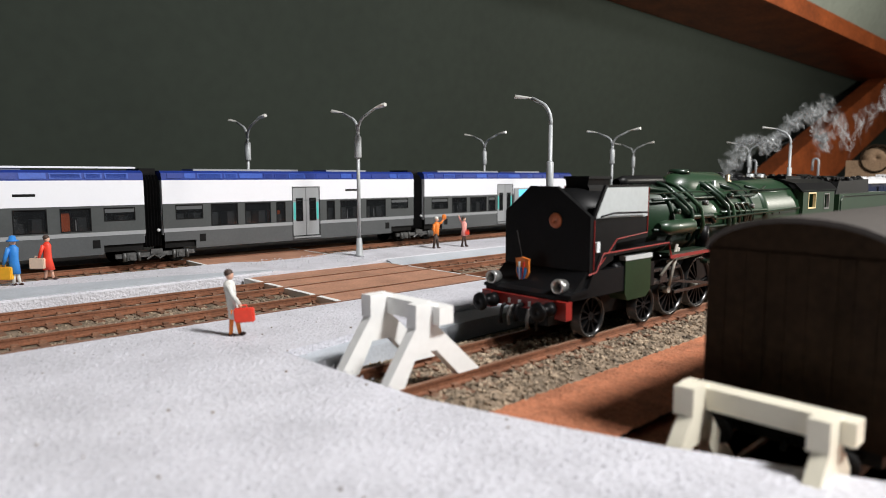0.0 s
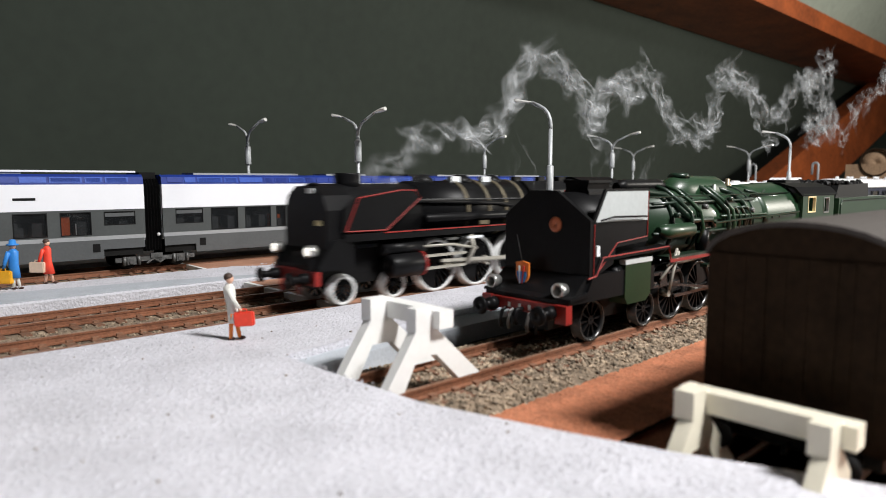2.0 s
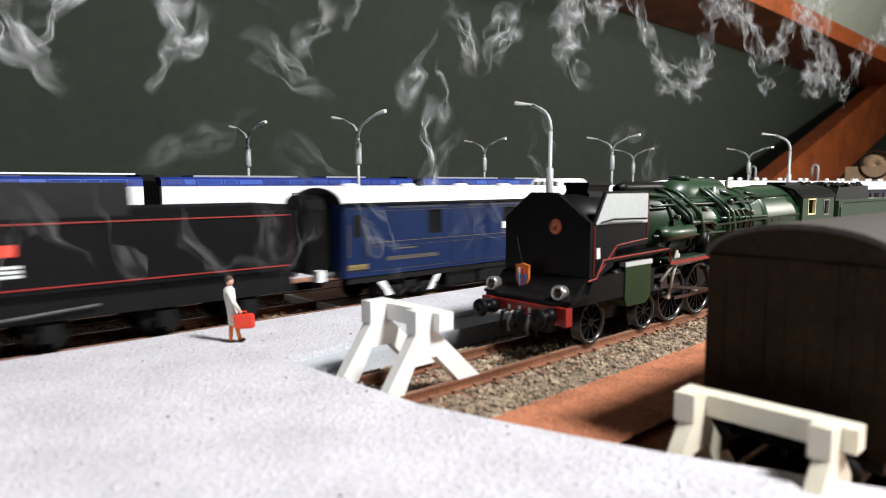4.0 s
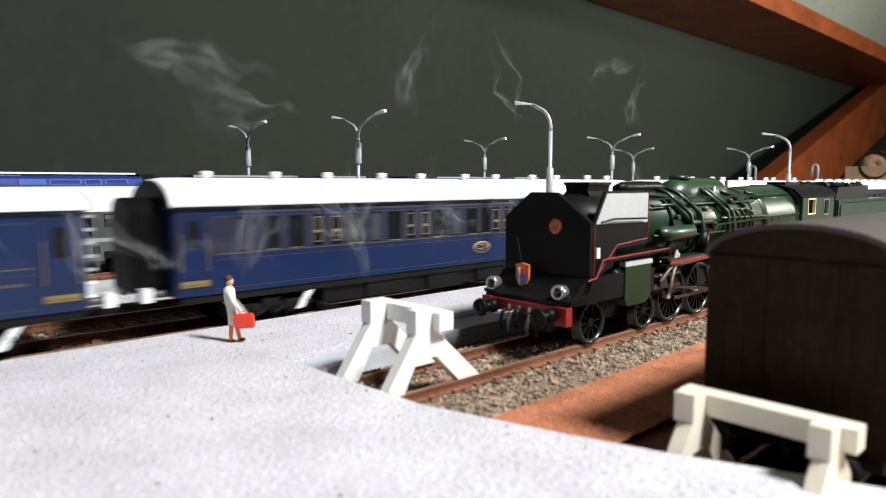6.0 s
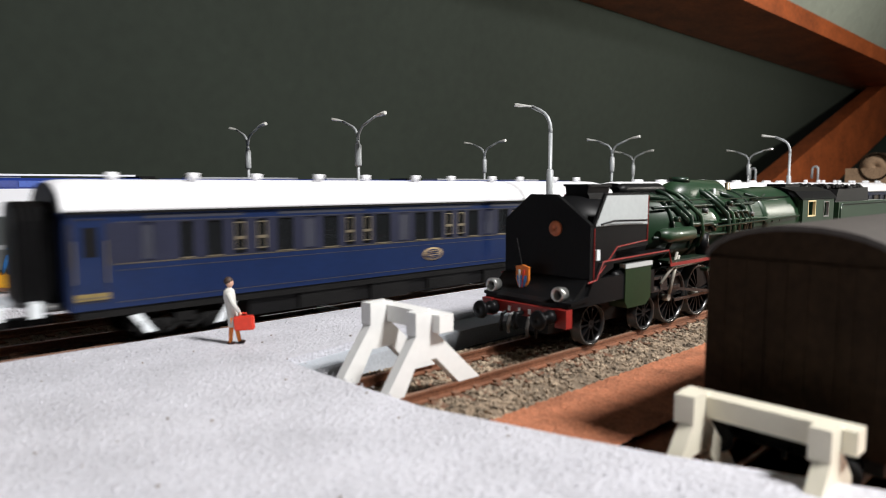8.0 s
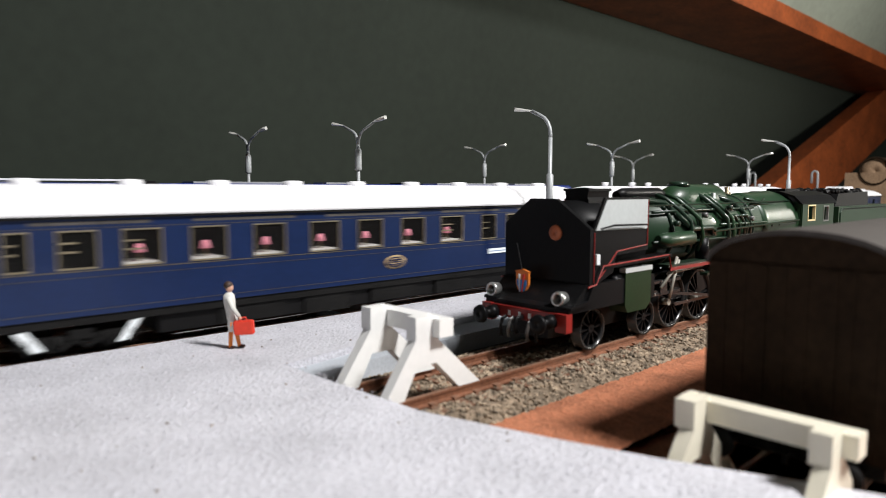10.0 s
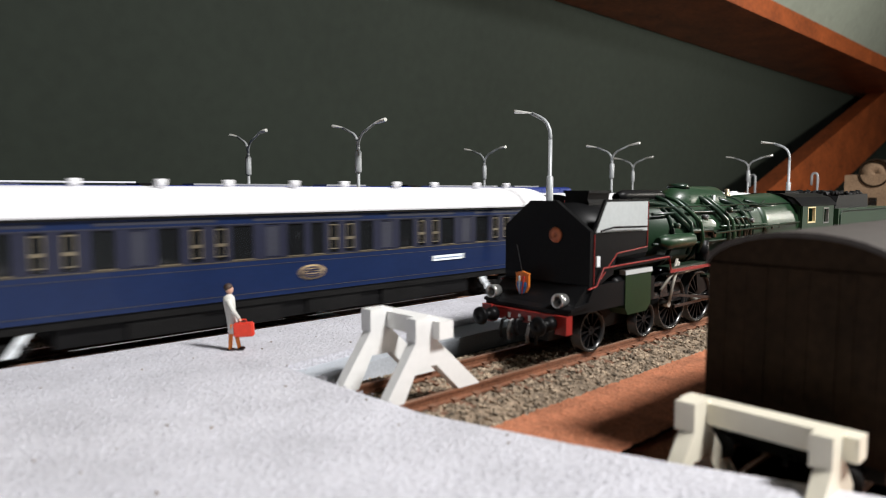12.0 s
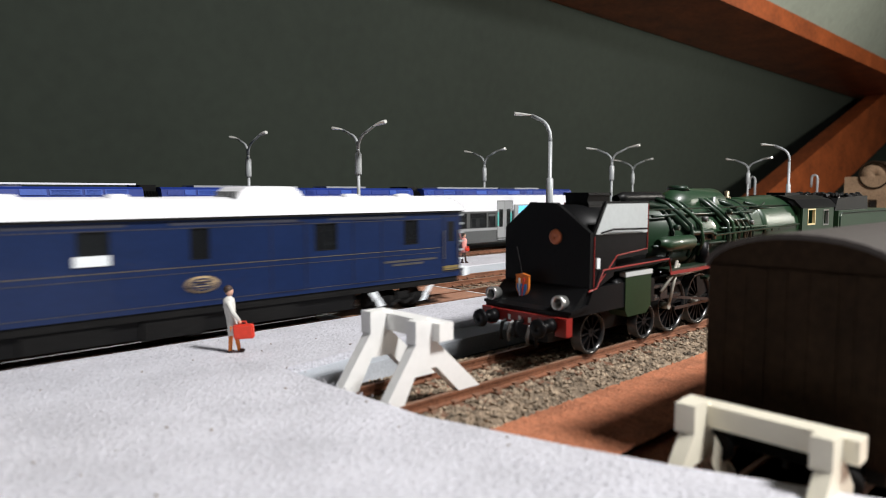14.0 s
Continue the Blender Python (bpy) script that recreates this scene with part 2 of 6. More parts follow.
def stones(name, x0, x1, y0, y1, z, count, small, big, skip=(), material=None, label="loose grey and tan ballast stones between sleepers"):
    rng = random.Random(name)
    verts, faces = [], []
    base = ((1, 0, 0), (-1, 0, 0), (0, 1, 0), (0, -1, 0), (0, 0, 1), (0, 0, -0.6))
    tri = ((0, 2, 4), (2, 1, 4), (1, 3, 4), (3, 0, 4), (2, 0, 5), (1, 2, 5), (3, 1, 5), (0, 3, 5))
    while count:
        x, y = rng.uniform(x0, x1), rng.uniform(y0, y1)
        if any(abs(y - s) < 1.3 for s in skip):
            continue
        count -= 1
        r, k = rng.uniform(small, big), len(verts)
        e = Euler((rng.uniform(0, 6), rng.uniform(0, 6), rng.uniform(0, 6)))
        zz = z(y) if callable(z) else z
        for b in base:
            p = Vector(b) * r * rng.uniform(0.7, 1.2)
            p.rotate(e)
            verts.append(((x + p.x) * MM, (y + p.y) * MM, (zz + p.z * 0.8) * MM))
        faces += [tuple(k + i for i in t) for t in tri]
    me = bpy.data.meshes.new(name)
    me.from_pydata(verts, [], faces)
    me.materials.append(material or STONE)
    return tagged(new(name, me), label, "gravel", "", "stuff")


def shoulder(y):
    d = abs(y - TRACK_C)
    return -2.55 if d < 17 else -2.7 - (d - 17) * 0.33


stones("ballast_stones", 80, 330, TRACK_C - 28, TRACK_C + 24, shoulder, 9500, 0.5, 1.05, (TRACK_C - 8.6, TRACK_C + 8.6))
stones("ballast_stones_main", 10, 190, 195, 262, -2.8, 2600, 0.45, 0.9, (TRACK_B - 8.6, TRACK_B + 8.6, TRACK_P - 8.6, TRACK_P + 8.6))
stones("ballast_stones_beyond", 235, 420, 195, 262, -2.8, 1800, 0.5, 0.95, (TRACK_B - 8.6, TRACK_B + 8.6, TRACK_P - 8.6, TRACK_P + 8.6))

RAIL = [(-1.1, -2.5), (1.1, -2.5), (1.1, -2.1), (0.3, -1.8), (0.3, -0.8), (0.55, -0.6), (0.55, 0), (-0.55, 0), (-0.55, -0.6), (-0.3, -0.8), (-0.3, -1.8), (-1.1, -2.1)]


def track(name, y, x0, x1, s0, s1, label, z=0.0):
    t = thing(name, label, "track", (0, y, z), kind="structure")
    for side in (-8.6, 8.6):
        part("rail", prism(B(), [(side + p, q) for p, q in RAIL], x0, x1), RUST, t)
        part("rail_head", box(B(), x0, x1, side - 0.5, side + 0.5, -0.05, 0.06), RAILTOP, t)
    first = part("sleeper", box(B(), -1.4, 1.4, -15, 15, -3.6, -2.45), SLEEPER, t, "", 0.2, (s0, 0, 0))
    n = int((s1 - s0) / 7.0)
    for i in range(1, n):
        again(first, (s0 + i * 7.0, 0, 0))
    far = B()
    for a, b in ((x0, s0 - 7), (s0 + n * 7.0, x1)):
        while a < b:
            box(far, a - 1.4, a + 1.4, -15, 15, -3.6, -2.45)
            a += 7
    tagged(part("sleepers_beyond", far, SLEEPER, t), kind="stuff")
    chairs = B()
    for i in range(n):
        for side in (-8.6, 8.6):
            box(chairs, s0 + i * 7.0 - 0.9, s0 + i * 7.0 + 0.9, side - 1.9, side + 1.9, -2.5, -1.75)
    tagged(part("rail_chairs", chairs, SLEEPER, t), kind="stuff")
    return t


track("track_siding", TRACK_C, 84, 1400, 88, 320, "rusty dead-end siding with brown sleepers in ballast")
track("track_main", TRACK_B, -600, 1400, 0, 320, "rusty main line track beside the platform")
track("track_passing", TRACK_P, -600, 1400, 0, 320, "rusty second track beside the island platform")
track("track_far", TRACK_A, -600, 1400, 20, 440, "rusty far track under the railcar")
track("track_goods", TRACK_D, 104, 800, 106, 180, "dark goods siding under a brown wagon", -6)

# near platform: a broad concourse with a tongue between the siding and the main line
CONC = [(-400, -320), (-60, -60), (60, -70), (117.5, 2), (109, 23), (97.5, 51), (92, 67), (83.5, 96), (82, 122), (81, 146),
        (150, 158), (1300, 162), (1300, 191.5), (-400, 191.5)]


def rounded(bm, w=0.7):
    bmesh.ops.bevel(bm, geom=[e for e in bm.edges if len(e.link_faces) == 2 and e.calc_face_angle() > 0.6], offset=w, segments=2, affect="EDGES")
    return bm


structure("pavement_platform", rounded(prism(B(), CONC, -6.5, 1.5, "z"), 1.3), PLATFORM, "pale grey gritty platform with worn edges", "platform")
structure("pavement_ramp", prism(B(), [(82.5, 139), (150, 146), (1300, 150), (1300, 163), (150, 159), (81.5, 147)], -6.4, -0.6, "z"), PLAT_SIDE,
          "smooth grey lower step along the platform", "platform", 0.6)
ISL = [(276.5, -6.5), (276.5, 0.6), (278, 1.5), (319, 1.5), (320.5, 0.6), (320.5, -6.5)]
for nm, a, b in (("pavement_island", -500, 150), ("pavement_island_far", 214, 1300)):
    structure(nm, rounded(prism(B(), ISL, a, b), 0.5), PLATFORM, "pale grey gritty island platform", "platform")
structure("pavement_dip", prism(B(), [(149, 1.5), (165, 0.3), (200, 0.2), (215, 1.5), (215, -6), (149, -6)], 276.6, 320.4, "y"), PLATFORM,
          "pale platform dipping to the level crossing", "platform")
structure("pavement_rear", rounded(prism(B(), [(385, -6.5), (385, 1.5), (430, 1.5), (430, -6.5)], -500, 1300), 0.5), PLATFORM, "pale far platform behind the railcar", "platform")

structure("pavement_strip", prism(B(), [(-480, 277.5), (-480, 312), (50, 302), (110, 292), (150, 281), (150, 277.5)], 1.3, 1.72, "z"), PLAT_SIDE, "smooth blue-grey strip along the island platform", "platform")
structure("pavement_slope", prism(B(), [(276.4, 1.2), (266, -1.8), (266, -6), (276.4, -6)], 216, 1200), PLAT_SIDE, "smooth blue-grey sloping platform side", "platform")

# foot crossing over the main and passing tracks
deck = thing("foot_crossing", "brown plank crossing over two tracks, white end edges", "crossing", (0, 0, 0), kind="structure")
for y0, y1 in ((192, 198), (201, 215), (218.5, 239.8), (243.2, 256.8), (260.4, 275.5)):
    part("deck_panel", box(B(), 136, 214, y0, y1, -3, -0.25), DECK, deck, "", 0.3)
    part("white_edge", box(B(), 133.5, 135.8, y0 + 0.5, y1 - 0.5, -3, -0.1), WHITE_PL, deck, "", 0.4)
    part("white_edge", box(B(), 214.2, 215.4, y0 + 0.2, y1 - 0.2, -3, -0.1), WHITE_PL, deck, "", 0.3)
deck2 = thing("far_crossing", "brown plank crossing at the railcar's track", "crossing", (0, 0, 0), kind="structure")
for y0, y1 in ((321, 354.5), (358.5, 373.5)):
    part("deck_panel", box(B(), 141, 212, y0, y1, -3, -0.25), DECK, deck2, "", 0.3)
    part("white_edge", box(B(), 139, 140.8, y0 + 0.5, y1 - 0.5, -3, -0.1), WHITE_PL, deck2, "", 0.3)
    part("white_edge", box(B(), 212.2, 213.4, y0 + 0.5, y1 - 0.5, -3, -0.1), WHITE_PL, deck2, "", 0.3)

# coarse grains worked loose on the platform tops
stones("platform_grains", -40, 84, 60, 191, 1.45, 6500, 0.14, 0.46, (), PLATFORM, "pale coarse grains on the gritty platform")
stones("platform_grains_tongue", 84, 330, 163, 191, 1.45, 1600, 0.16, 0.42, (), PLATFORM, "pale coarse grains on the gritty platform")
stones("platform_grains_island", -20, 420, 278, 319, 1.45, 2600, 0.2, 0.5, (), PLATFORM, "pale coarse grains on the gritty platform")
stones("platform_grains_near", 36, 92, 26, 62, 1.45, 1300, 0.16, 0.5, (), PLATFORM, "pale coarse grains on the gritty platform")
stones("platform_specks", 20, 120, 70, 188, 1.5, 26, 0.3, 0.55, (), BALLAST, "a few dark specks of gravel on the platform")

# attic room
def quad(a, b, c, d, n):
    """A slab with corners a, b, c, d, thickened along n."""
    bm = B()
    lo = [bm.verts.new(p) for p in (a, b, c, d)]
    hi = [bm.verts.new(Vector(p) + Vector(n)) for p in (a, b, c, d)]
    for i in range(4):
        bm.faces.new((lo[i], lo[(i + 1) % 4], hi[(i + 1) % 4], hi[i]))
    bm.faces.new(lo[::-1]), bm.faces.new(hi)
    return bm


structure("wall_back", quad((-900, 940, -30), (3450, 940, -30), (3450, 640, 1500), (-900, 640, 1500), (0, 30, 6)), WALLM, "dark grey-green sloping attic wall", "wall")
structure("wall_upper", quad((1500, 640, 469), (3440, 640, 469), (3440, 434, 905), (1500, 434, 905), (0, 26, 10)), PALEWALL, "pale grey-green attic slope above the purlin", "wall")
structure("wall_front", box(B(), -900, 3450, -930, -900, -30, 1500), PLASTER, "pale plain attic wall", "wall")
structure("wall_side", box(B(), -930, -900, -930, 970, -30, 1500), WALLM, "plain attic end wall", "wall")
structure("wall_end", box(B(), 3450, 3480, -930, 970, -30, 1500), WALLM, "plain attic end wall", "wall")
structure("ceiling", box(B(), -930, 3480, -930, 700, 1500, 1530), PLASTER, "pale plain attic ceiling", "ceiling")
structure("beam_purlin", box(B(), -800, 3450, 610, 846, 429, 473), WOOD, "red-brown stained timber purlin", "beam", 3)
structure("beam_brace", quad((1840, 736, 12), (2405, 736, 12), (3365, 736, 330), (3155, 736, 467), (0, 59, 0)), WOOD, "red-brown stained diagonal timber brace", "beam", 3)


# ---- shared builders for vehicles ----
def solid_cells(bm, cells, corner, wrap=0):
    """One joined solid from the cells (i, j) of a grid; corner(i, j, side) gives a point on its near or far face."""
    made, cells = {}, set(cells)

    def v(i, j, s):
        key = (i % wrap if wrap else i, j, s)
        if key not in made:
            made[key] = bm.verts.new(corner(*key))
        return made[key]
    for i, j in cells:
        bm.faces.new((v(i, j, 0), v(i + 1, j, 0), v(i + 1, j + 1, 0), v(i, j + 1, 0)))
        bm.faces.new((v(i, j + 1, 1), v(i + 1, j + 1, 1), v(i + 1, j, 1), v(i, j, 1)))
        for di, dj, p, q in ((0, -1, (i, j), (i + 1, j)), (0, 1, (i + 1, j + 1), (i, j + 1)), (-1, 0, (i, j + 1), (i, j)), (1, 0, (i + 1, j), (i + 1, j + 1))):
            ni = (i + di) % wrap if wrap else i + di
            if (ni, j + dj) not in cells:
                bm.faces.new((v(*p, 1), v(*q, 1), v(*q, 0), v(*p, 0)))
    return bm


def side_with_holes(bm, x0, x1, z0, z1, holes, y0, y1):
    """A wall from x0 to x1 with rectangular openings (xa, xb, za, zb) right through it."""
    holes = [(max(a, x0), min(b, x1), max(c, z0), min(d, z1)) for a, b, c, d in holes if b > x0 and a < x1]
    xs = sorted({x0, x1, *[h[0] for h in holes], *[h[1] for h in holes]})
    zs = sorted({z0, z1, *[h[2] for h in holes], *[h[3] for h in holes]})
    cells = []
    for i in range(len(xs) - 1):
        for j in range(len(zs) - 1):
            mx, mz = (xs[i] + xs[i + 1]) / 2, (zs[j] + zs[j + 1]) / 2
            if not any(a < mx < b and c < mz < d for a, b, c, d in holes):
                cells.append((i, j))
    return solid_cells(bm, cells, lambda i, j, s: (xs[i], (y0, y1)[s], zs[j]))


def folded(bm, prof, x0, x1, folds, deep=0.9):
    """A bellows: the profile (y, z) drawn out from x0 to x1 in sharp folds."""
    rings, n = [], folds * 2 + 1
    mz = sum(q for _, q in prof) / len(prof)
    for k in range(n):
        f = 1.0 if k % 2 else deep
        rings.append([bm.verts.new((x0 + (x1 - x0) * k / (n - 1), p * f, mz + (q - mz) * (f * 0.5 + 0.5))) for p, q in prof])
    for r, t in zip(rings, rings[1:]):
        for k in range(len(prof)):
            bm.faces.new((r[k], r[(k + 1) % len(prof)], t[(k + 1) % len(prof)], t[k]))
    bm.faces.new(rings[0][::-1]), bm.faces.new(rings[-1])
    return bm


def rim(bm, a, b, c, d, y0, y1, w):
    """A rectangular frame inside the opening a..b, c..d."""
    box(bm, a, b, y0, y1, c, c + w), box(bm, a, b, y0, y1, d - w, d)
    box(bm, a, a + w, y0, y1, c + w, d - w), box(bm, b - w, b, y0, y1, c + w, d - w)
    return bm


def window(parent, a, b, c, d, y, frame_mat, w=0.35, pane_mat=None, label=""):
    f = part("window", rim(B(), a, b, c, d, y - 0.12, y + 0.5, w), frame_mat, parent, label)
    part("pane", box(B(), a + w, b - w, y + 0.25, y + 0.4, c + w, d - w), pane_mat or GLASS, f)
    return f


def plain_wheel(bm, x, y, z, r, w=2.2):
    lathe(bm, (x, y, z), [(-w / 2, 0.4), (-w / 2, r * 0.8), (-w / 2 - 0.1, r * 0.82), (-w / 2 - 0.1, r), (w / 2, r), (w / 2, r + 0.5), (w / 2 + 0.6, r + 0.5), (w / 2 + 0.6, 0.4)], 20)
    return bm


def spoked_wheel(r, n, rim_w, name, parent, at, tyre_mat, web_mat=BLACK, side=-1):
    """A wheel about the y axis: hub and spokes, and a bright tyre of its own."""
    radii, cells = (0.25, r * 0.2, r - rim_w * 1.3, r - rim_w * 0.9), []
    for i in range(n * 4):
        cells += [(i, 0), (i, 2)] + ([(i, 1)] if i % 4 == 0 else [])
        if r > 8 and i % (n * 4) in range(2, n) :
            cells.append((i, 1)) if i % 4 else None

    def corner(i, j, s):
        a = 2 * math.pi * i / (n * 4)
        return (radii[j] * math.cos(a), (-0.8, 0.8)[s] * (0.7 if j == 2 else 1), radii[j] * math.sin(a))
    bm = solid_cells(B(), cells, corner, n * 4)
    w = part(name, bm, web_mat, parent, "", 0, at)
    if r > 8:
        part("crank_pin", cyl(B(), (-r * 0.42, -2.4, 0), (-r * 0.42, 0.8, 0), r * 0.12, 10), RODS, w)
    part("tyre", lathe(B(), (0, 0, 0), [(-1.2, r - rim_w), (-1.25, r), (1.2, r), (1.2, r + 0.6), (1.7, r + 0.6), (1.7, r - rim_w)], 40), tyre_mat, w)
    return w


# ---- the parked railcar ----
def railcar(x0, x1, wins, doors, tag, display=None, hatch_seed=1):
    t = thing("railcar", tag, "railcar", (0, TRACK_A, 0), "coupled railcar units")
    Y = -17.0
    holes = [(a, b, c, d) for a, b, c, d in wins]
    upper = [(a, b, 31, 38.9) for a, b in doors]
    mid = holes + [(a, b, 18.3, 31) for a, b in doors]
    part("window_band", side_with_holes(B(), x0, x1, 18.3, 31.2, mid, Y, Y + 1), AGC_GREY, t, "dark grey window band")
    part("white_panel", side_with_holes(B(), x0, x1, 31.2, 43.5, [(a, b, 31.2, c) for a, b, _, c in upper], Y - 0.15, Y + 1), AGC_WHITE, t, "white upper side", 0.0)
    part("light_band", side_with_holes(B(), x0, x1, 16.4, 18.3, [(a, b, 16.4, 18.3) for a, b in doors], Y - 0.2, Y + 1), AGC_LIGHT, t, "light grey stripe")
    part("skirt", side_with_holes(B(), x0 + 0.5, x1 - 0.5, 7.2, 16.4, [(a, b, 9.8, 16.4) for a, b in doors] + [(x0, x0 + 17, 7.2, 11.6), (x1 - 20, x1, 7.2, 11.6)], Y, Y + 1), AGC_SKIRT, t, "grey lower skirt")
    part("far_side", box(B(), x0, x1, 16, 17, 7.2, 43.5), AGC_WHITE, t)
    part("floor_pan", box(B(), x0 + 1, x1 - 1, -15.5, 15.8, 8, 15), UNDER, t)
    part("end_wall", box(B(), x0, x0 + 0.8, -15.9, 15.9, 15, 43.5), AGC_WHITE, t)
    part("end_wall", box(B(), x1 - 0.8, x1, -15.9, 15.9, 15, 43.5), AGC_WHITE, t)
    roof = part("roof", prism(B(), [(-17.1, 43.5), (-16.3, 47.2), (-14, 48.4), (14, 48.4), (16.3, 47.2), (17.1, 43.5)], x0, x1), AGC_BLUE, t, "dark blue roof")
    rng, x = random.Random(hatch_seed), x0 + 3
    while x < x1 - 8:
        w = rng.choice((7, 9, 12, 15))
        w = min(w, x1 - 2 - x)
        part("hatch", prism(B(), [(-17.0, 44.3), (-17.3, 44.4), (-16.6, 47.1), (-16.2, 47.0)], x, x + w - 1.2), AGC_BLUE2 if rng.random() < 0.55 else AGC_BLUE, roof)
        if rng.random() < 0.4:
            lines = B()
            for k in range(4):
                box(lines, x + 0.8, x + w - 2, -17.35 + k * 0.12, -16.6, 44.8 + k * 0.55, 45.0 + k * 0.55)
            part("louvre", lines, AGC_BLUE, roof)
        x += w
    for a, b in ((0.12, 0.5), (0.62, 0.8)):
        part("roof_unit", box(B(), x0 + (x1 - x0) * a, x0 + (x1 - x0) * b, -8, 8, 48.3, 49.5), AGC_LIGHT, roof, "grey roof equipment", 0.3)
    for a, b, c, d in wins:
        w = window(t, a, b, c, d, Y, MATT, 0.45)
        if d - c < 9.5 or rng.random() < 0.25:
            part("vent_strip", box(B(), a + 0.5, b - 0.5, Y + 0.1, Y + 0.3, d - 2.6, d - 0.8), AGC_SKIRT, w)
    # a thin dark sheet gives the shade inside the railcar
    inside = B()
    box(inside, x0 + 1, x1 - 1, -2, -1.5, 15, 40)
    part("interior", inside, INSIDE_SHADE, t)
    x = x0 + 8
    while x < x1 - 8:
        part("seat", box(B(), x, x + 4, -14, -6, 15, 25.5), SEAT if rng.random() < 0.1 else AGC_SKIRT, t, "", 0.5)
        x += 9.5
    for a, b, c, d in wins:
        if d - c > 9.5 and b > 20:
            k = rng.uniform(0.55, 0.8)
            part("grab_pole", cyl(B(), (a + (b - a) * k, -13, 15), (a + (b - a) * k, -13, c + 5.5), 0.22, 8), SIGN, t)
            part("seat_back", box(B(), a + 0.8, a + 4.6, -14.6, -8, c - 2, c + (9 if 77 < a < 80 else 4.6)), SEAT if 77 < a < 80 else AGC_SKIRT, t, "", 0.5)
    for a, b in doors:
        m = (a + b) / 2
        for p, q, tl in ((a, m, a + 0.6), (m, b, b - 1.9)):
            d = part("door", side_with_holes(B(), p + 0.15, q - 0.15, 9.8, 38.8, [(p + 2.2, q - 2.2, 18.5, 32.5)], Y + 0.1, Y + 0.8), AGC_LIGHT, t, "light grey sliding door")
            window(d, p + 2.2, q - 2.2, 18.5, 32.5, Y + 0.1, MATT, 0.5)
            part("teal_strip", box(B(), tl, tl + 1.3, Y, Y + 0.2, 19.5, 30), TEAL, d)
        part("step", box(B(), a, b, Y - 1.2, Y + 0.3, 8.4, 9.2), AGC_LIGHT, t)
        part("door_frame", rim(B(), a - 0.4, b + 0.4, 9.6, 39.3, Y - 0.3, Y + 0.1, 0.35), MATT, t)
    for x in (x0 + 19, x1 - 25):
        part("hatch_box", box(B(), x, x + 3.4, Y - 0.12, Y + 0.3, 10.5, 14.5), MATT, t)
    part("label_strip", box(B(), x1 - 57, x1 - 48, Y - 0.28, Y + 0.1, 36.2, 37.4), MATT, t)
    if display:
        a, b = display
        part("front_panel", box(B(), a, b + 2, Y - 1.2, Y, 9.5, 36), AGC_LIGHT, t, "light grey bodyside panel", 0.6)
        part("display", box(B(), a + 5, b, Y - 1.35, Y - 1.0, 29, 35), CYAN, t, "glowing cyan display")
    return t


def bogie_frame(parent, x, name="bogie", mat_=BOGIE, reach=15.5, span=26, r=4.6):
    f = B()
    box(f, x - span / 2, x + span / 2, -reach, -reach + 1.4, 4.2, 6.4)
    for dx in (-span * 0.31, span * 0.31):
        box(f, x + dx - 2.2, x + dx + 2.2, -reach - 0.6, -reach + 1.6, 2.8, 6.8)
        cyl(f, (x + dx, -reach - 1.2, 4.6), (x + dx, -reach + 1, 4.6), 1.5, 12)
        sweep(f, [(x + dx - 3.6, -reach - 0.5, 2.6), (x + dx - 3.4, -reach - 0.5, 7)], 0.9, 8)
        sweep(f, [(x + dx + 3.6, -reach - 0.5, 2.6), (x + dx + 3.4, -reach - 0.5, 7)], 0.9, 8)
    box(f, x - 3, x + 3, -reach - 0.8, -reach + 1, 5.5, 8)
    sweep(f, [(x - 5, -reach - 0.6, 3), (x - 1.5, -reach - 0.6, 5.2), (x + 1.5, -reach - 0.6, 3.2), (x + 5, -reach - 0.6, 5)], 0.55, 6)
    b = part(name, f, mat_, parent, "", 0.2)
    for dx in (-span * 0.31, span * 0.31):
        w = B()
        for y in (-8.6, 8.6):
            plain_wheel(w, 0, y * 1.0, 0, r)
        cyl(w, (0, -8.6, 0), (0, 8.6, 0), 1.0, 8)
        part("wheelset", w, UNDER, b, "", 0, (x + dx, 0, r))
    return b


CARS = [
    (-140, 117, [(a, b, 19, 30.2) for a, b in ((-60, -46), (-40, -26), (-2, 12), (18, 32), (38, 52), (59.4, 73.2), (78.5, 92))] + [(97.7, 112.4, 23.4, 30.2)], [(-22, -6)], None),
    (126, 297, [(132.6, 147.4, 22.8, 30.6), (151.8, 167.4, 18.6, 30.6), (171.6, 187.7, 18.6, 30.6), (191.2, 197.3, 18.6, 30.6), (226, 232, 18.6, 30.4), (236.1, 250.5, 18.6, 30.4), (256.4, 272.5, 18.6, 30.4), (277, 292, 23.6, 30.4)], [(202.2, 220.6)], None),
    (307, 480, [(313.9, 330, 22, 29.9), (334, 349.3, 18.6, 29.9), (352.9, 371, 18.6, 29.9), (373, 381, 18.6, 29.9)], [(383.3, 401)], (402.5, 424)),
]
RCL = ["white and grey railcar end car with blue roof", "white and grey railcar middle car with blue roof", "white and grey railcar lead car with lit display"]
made = [railcar(a, b, w, d, l, s, i) for i, ((a, b, w, d, s), l) in enumerate(zip(CARS, RCL))]
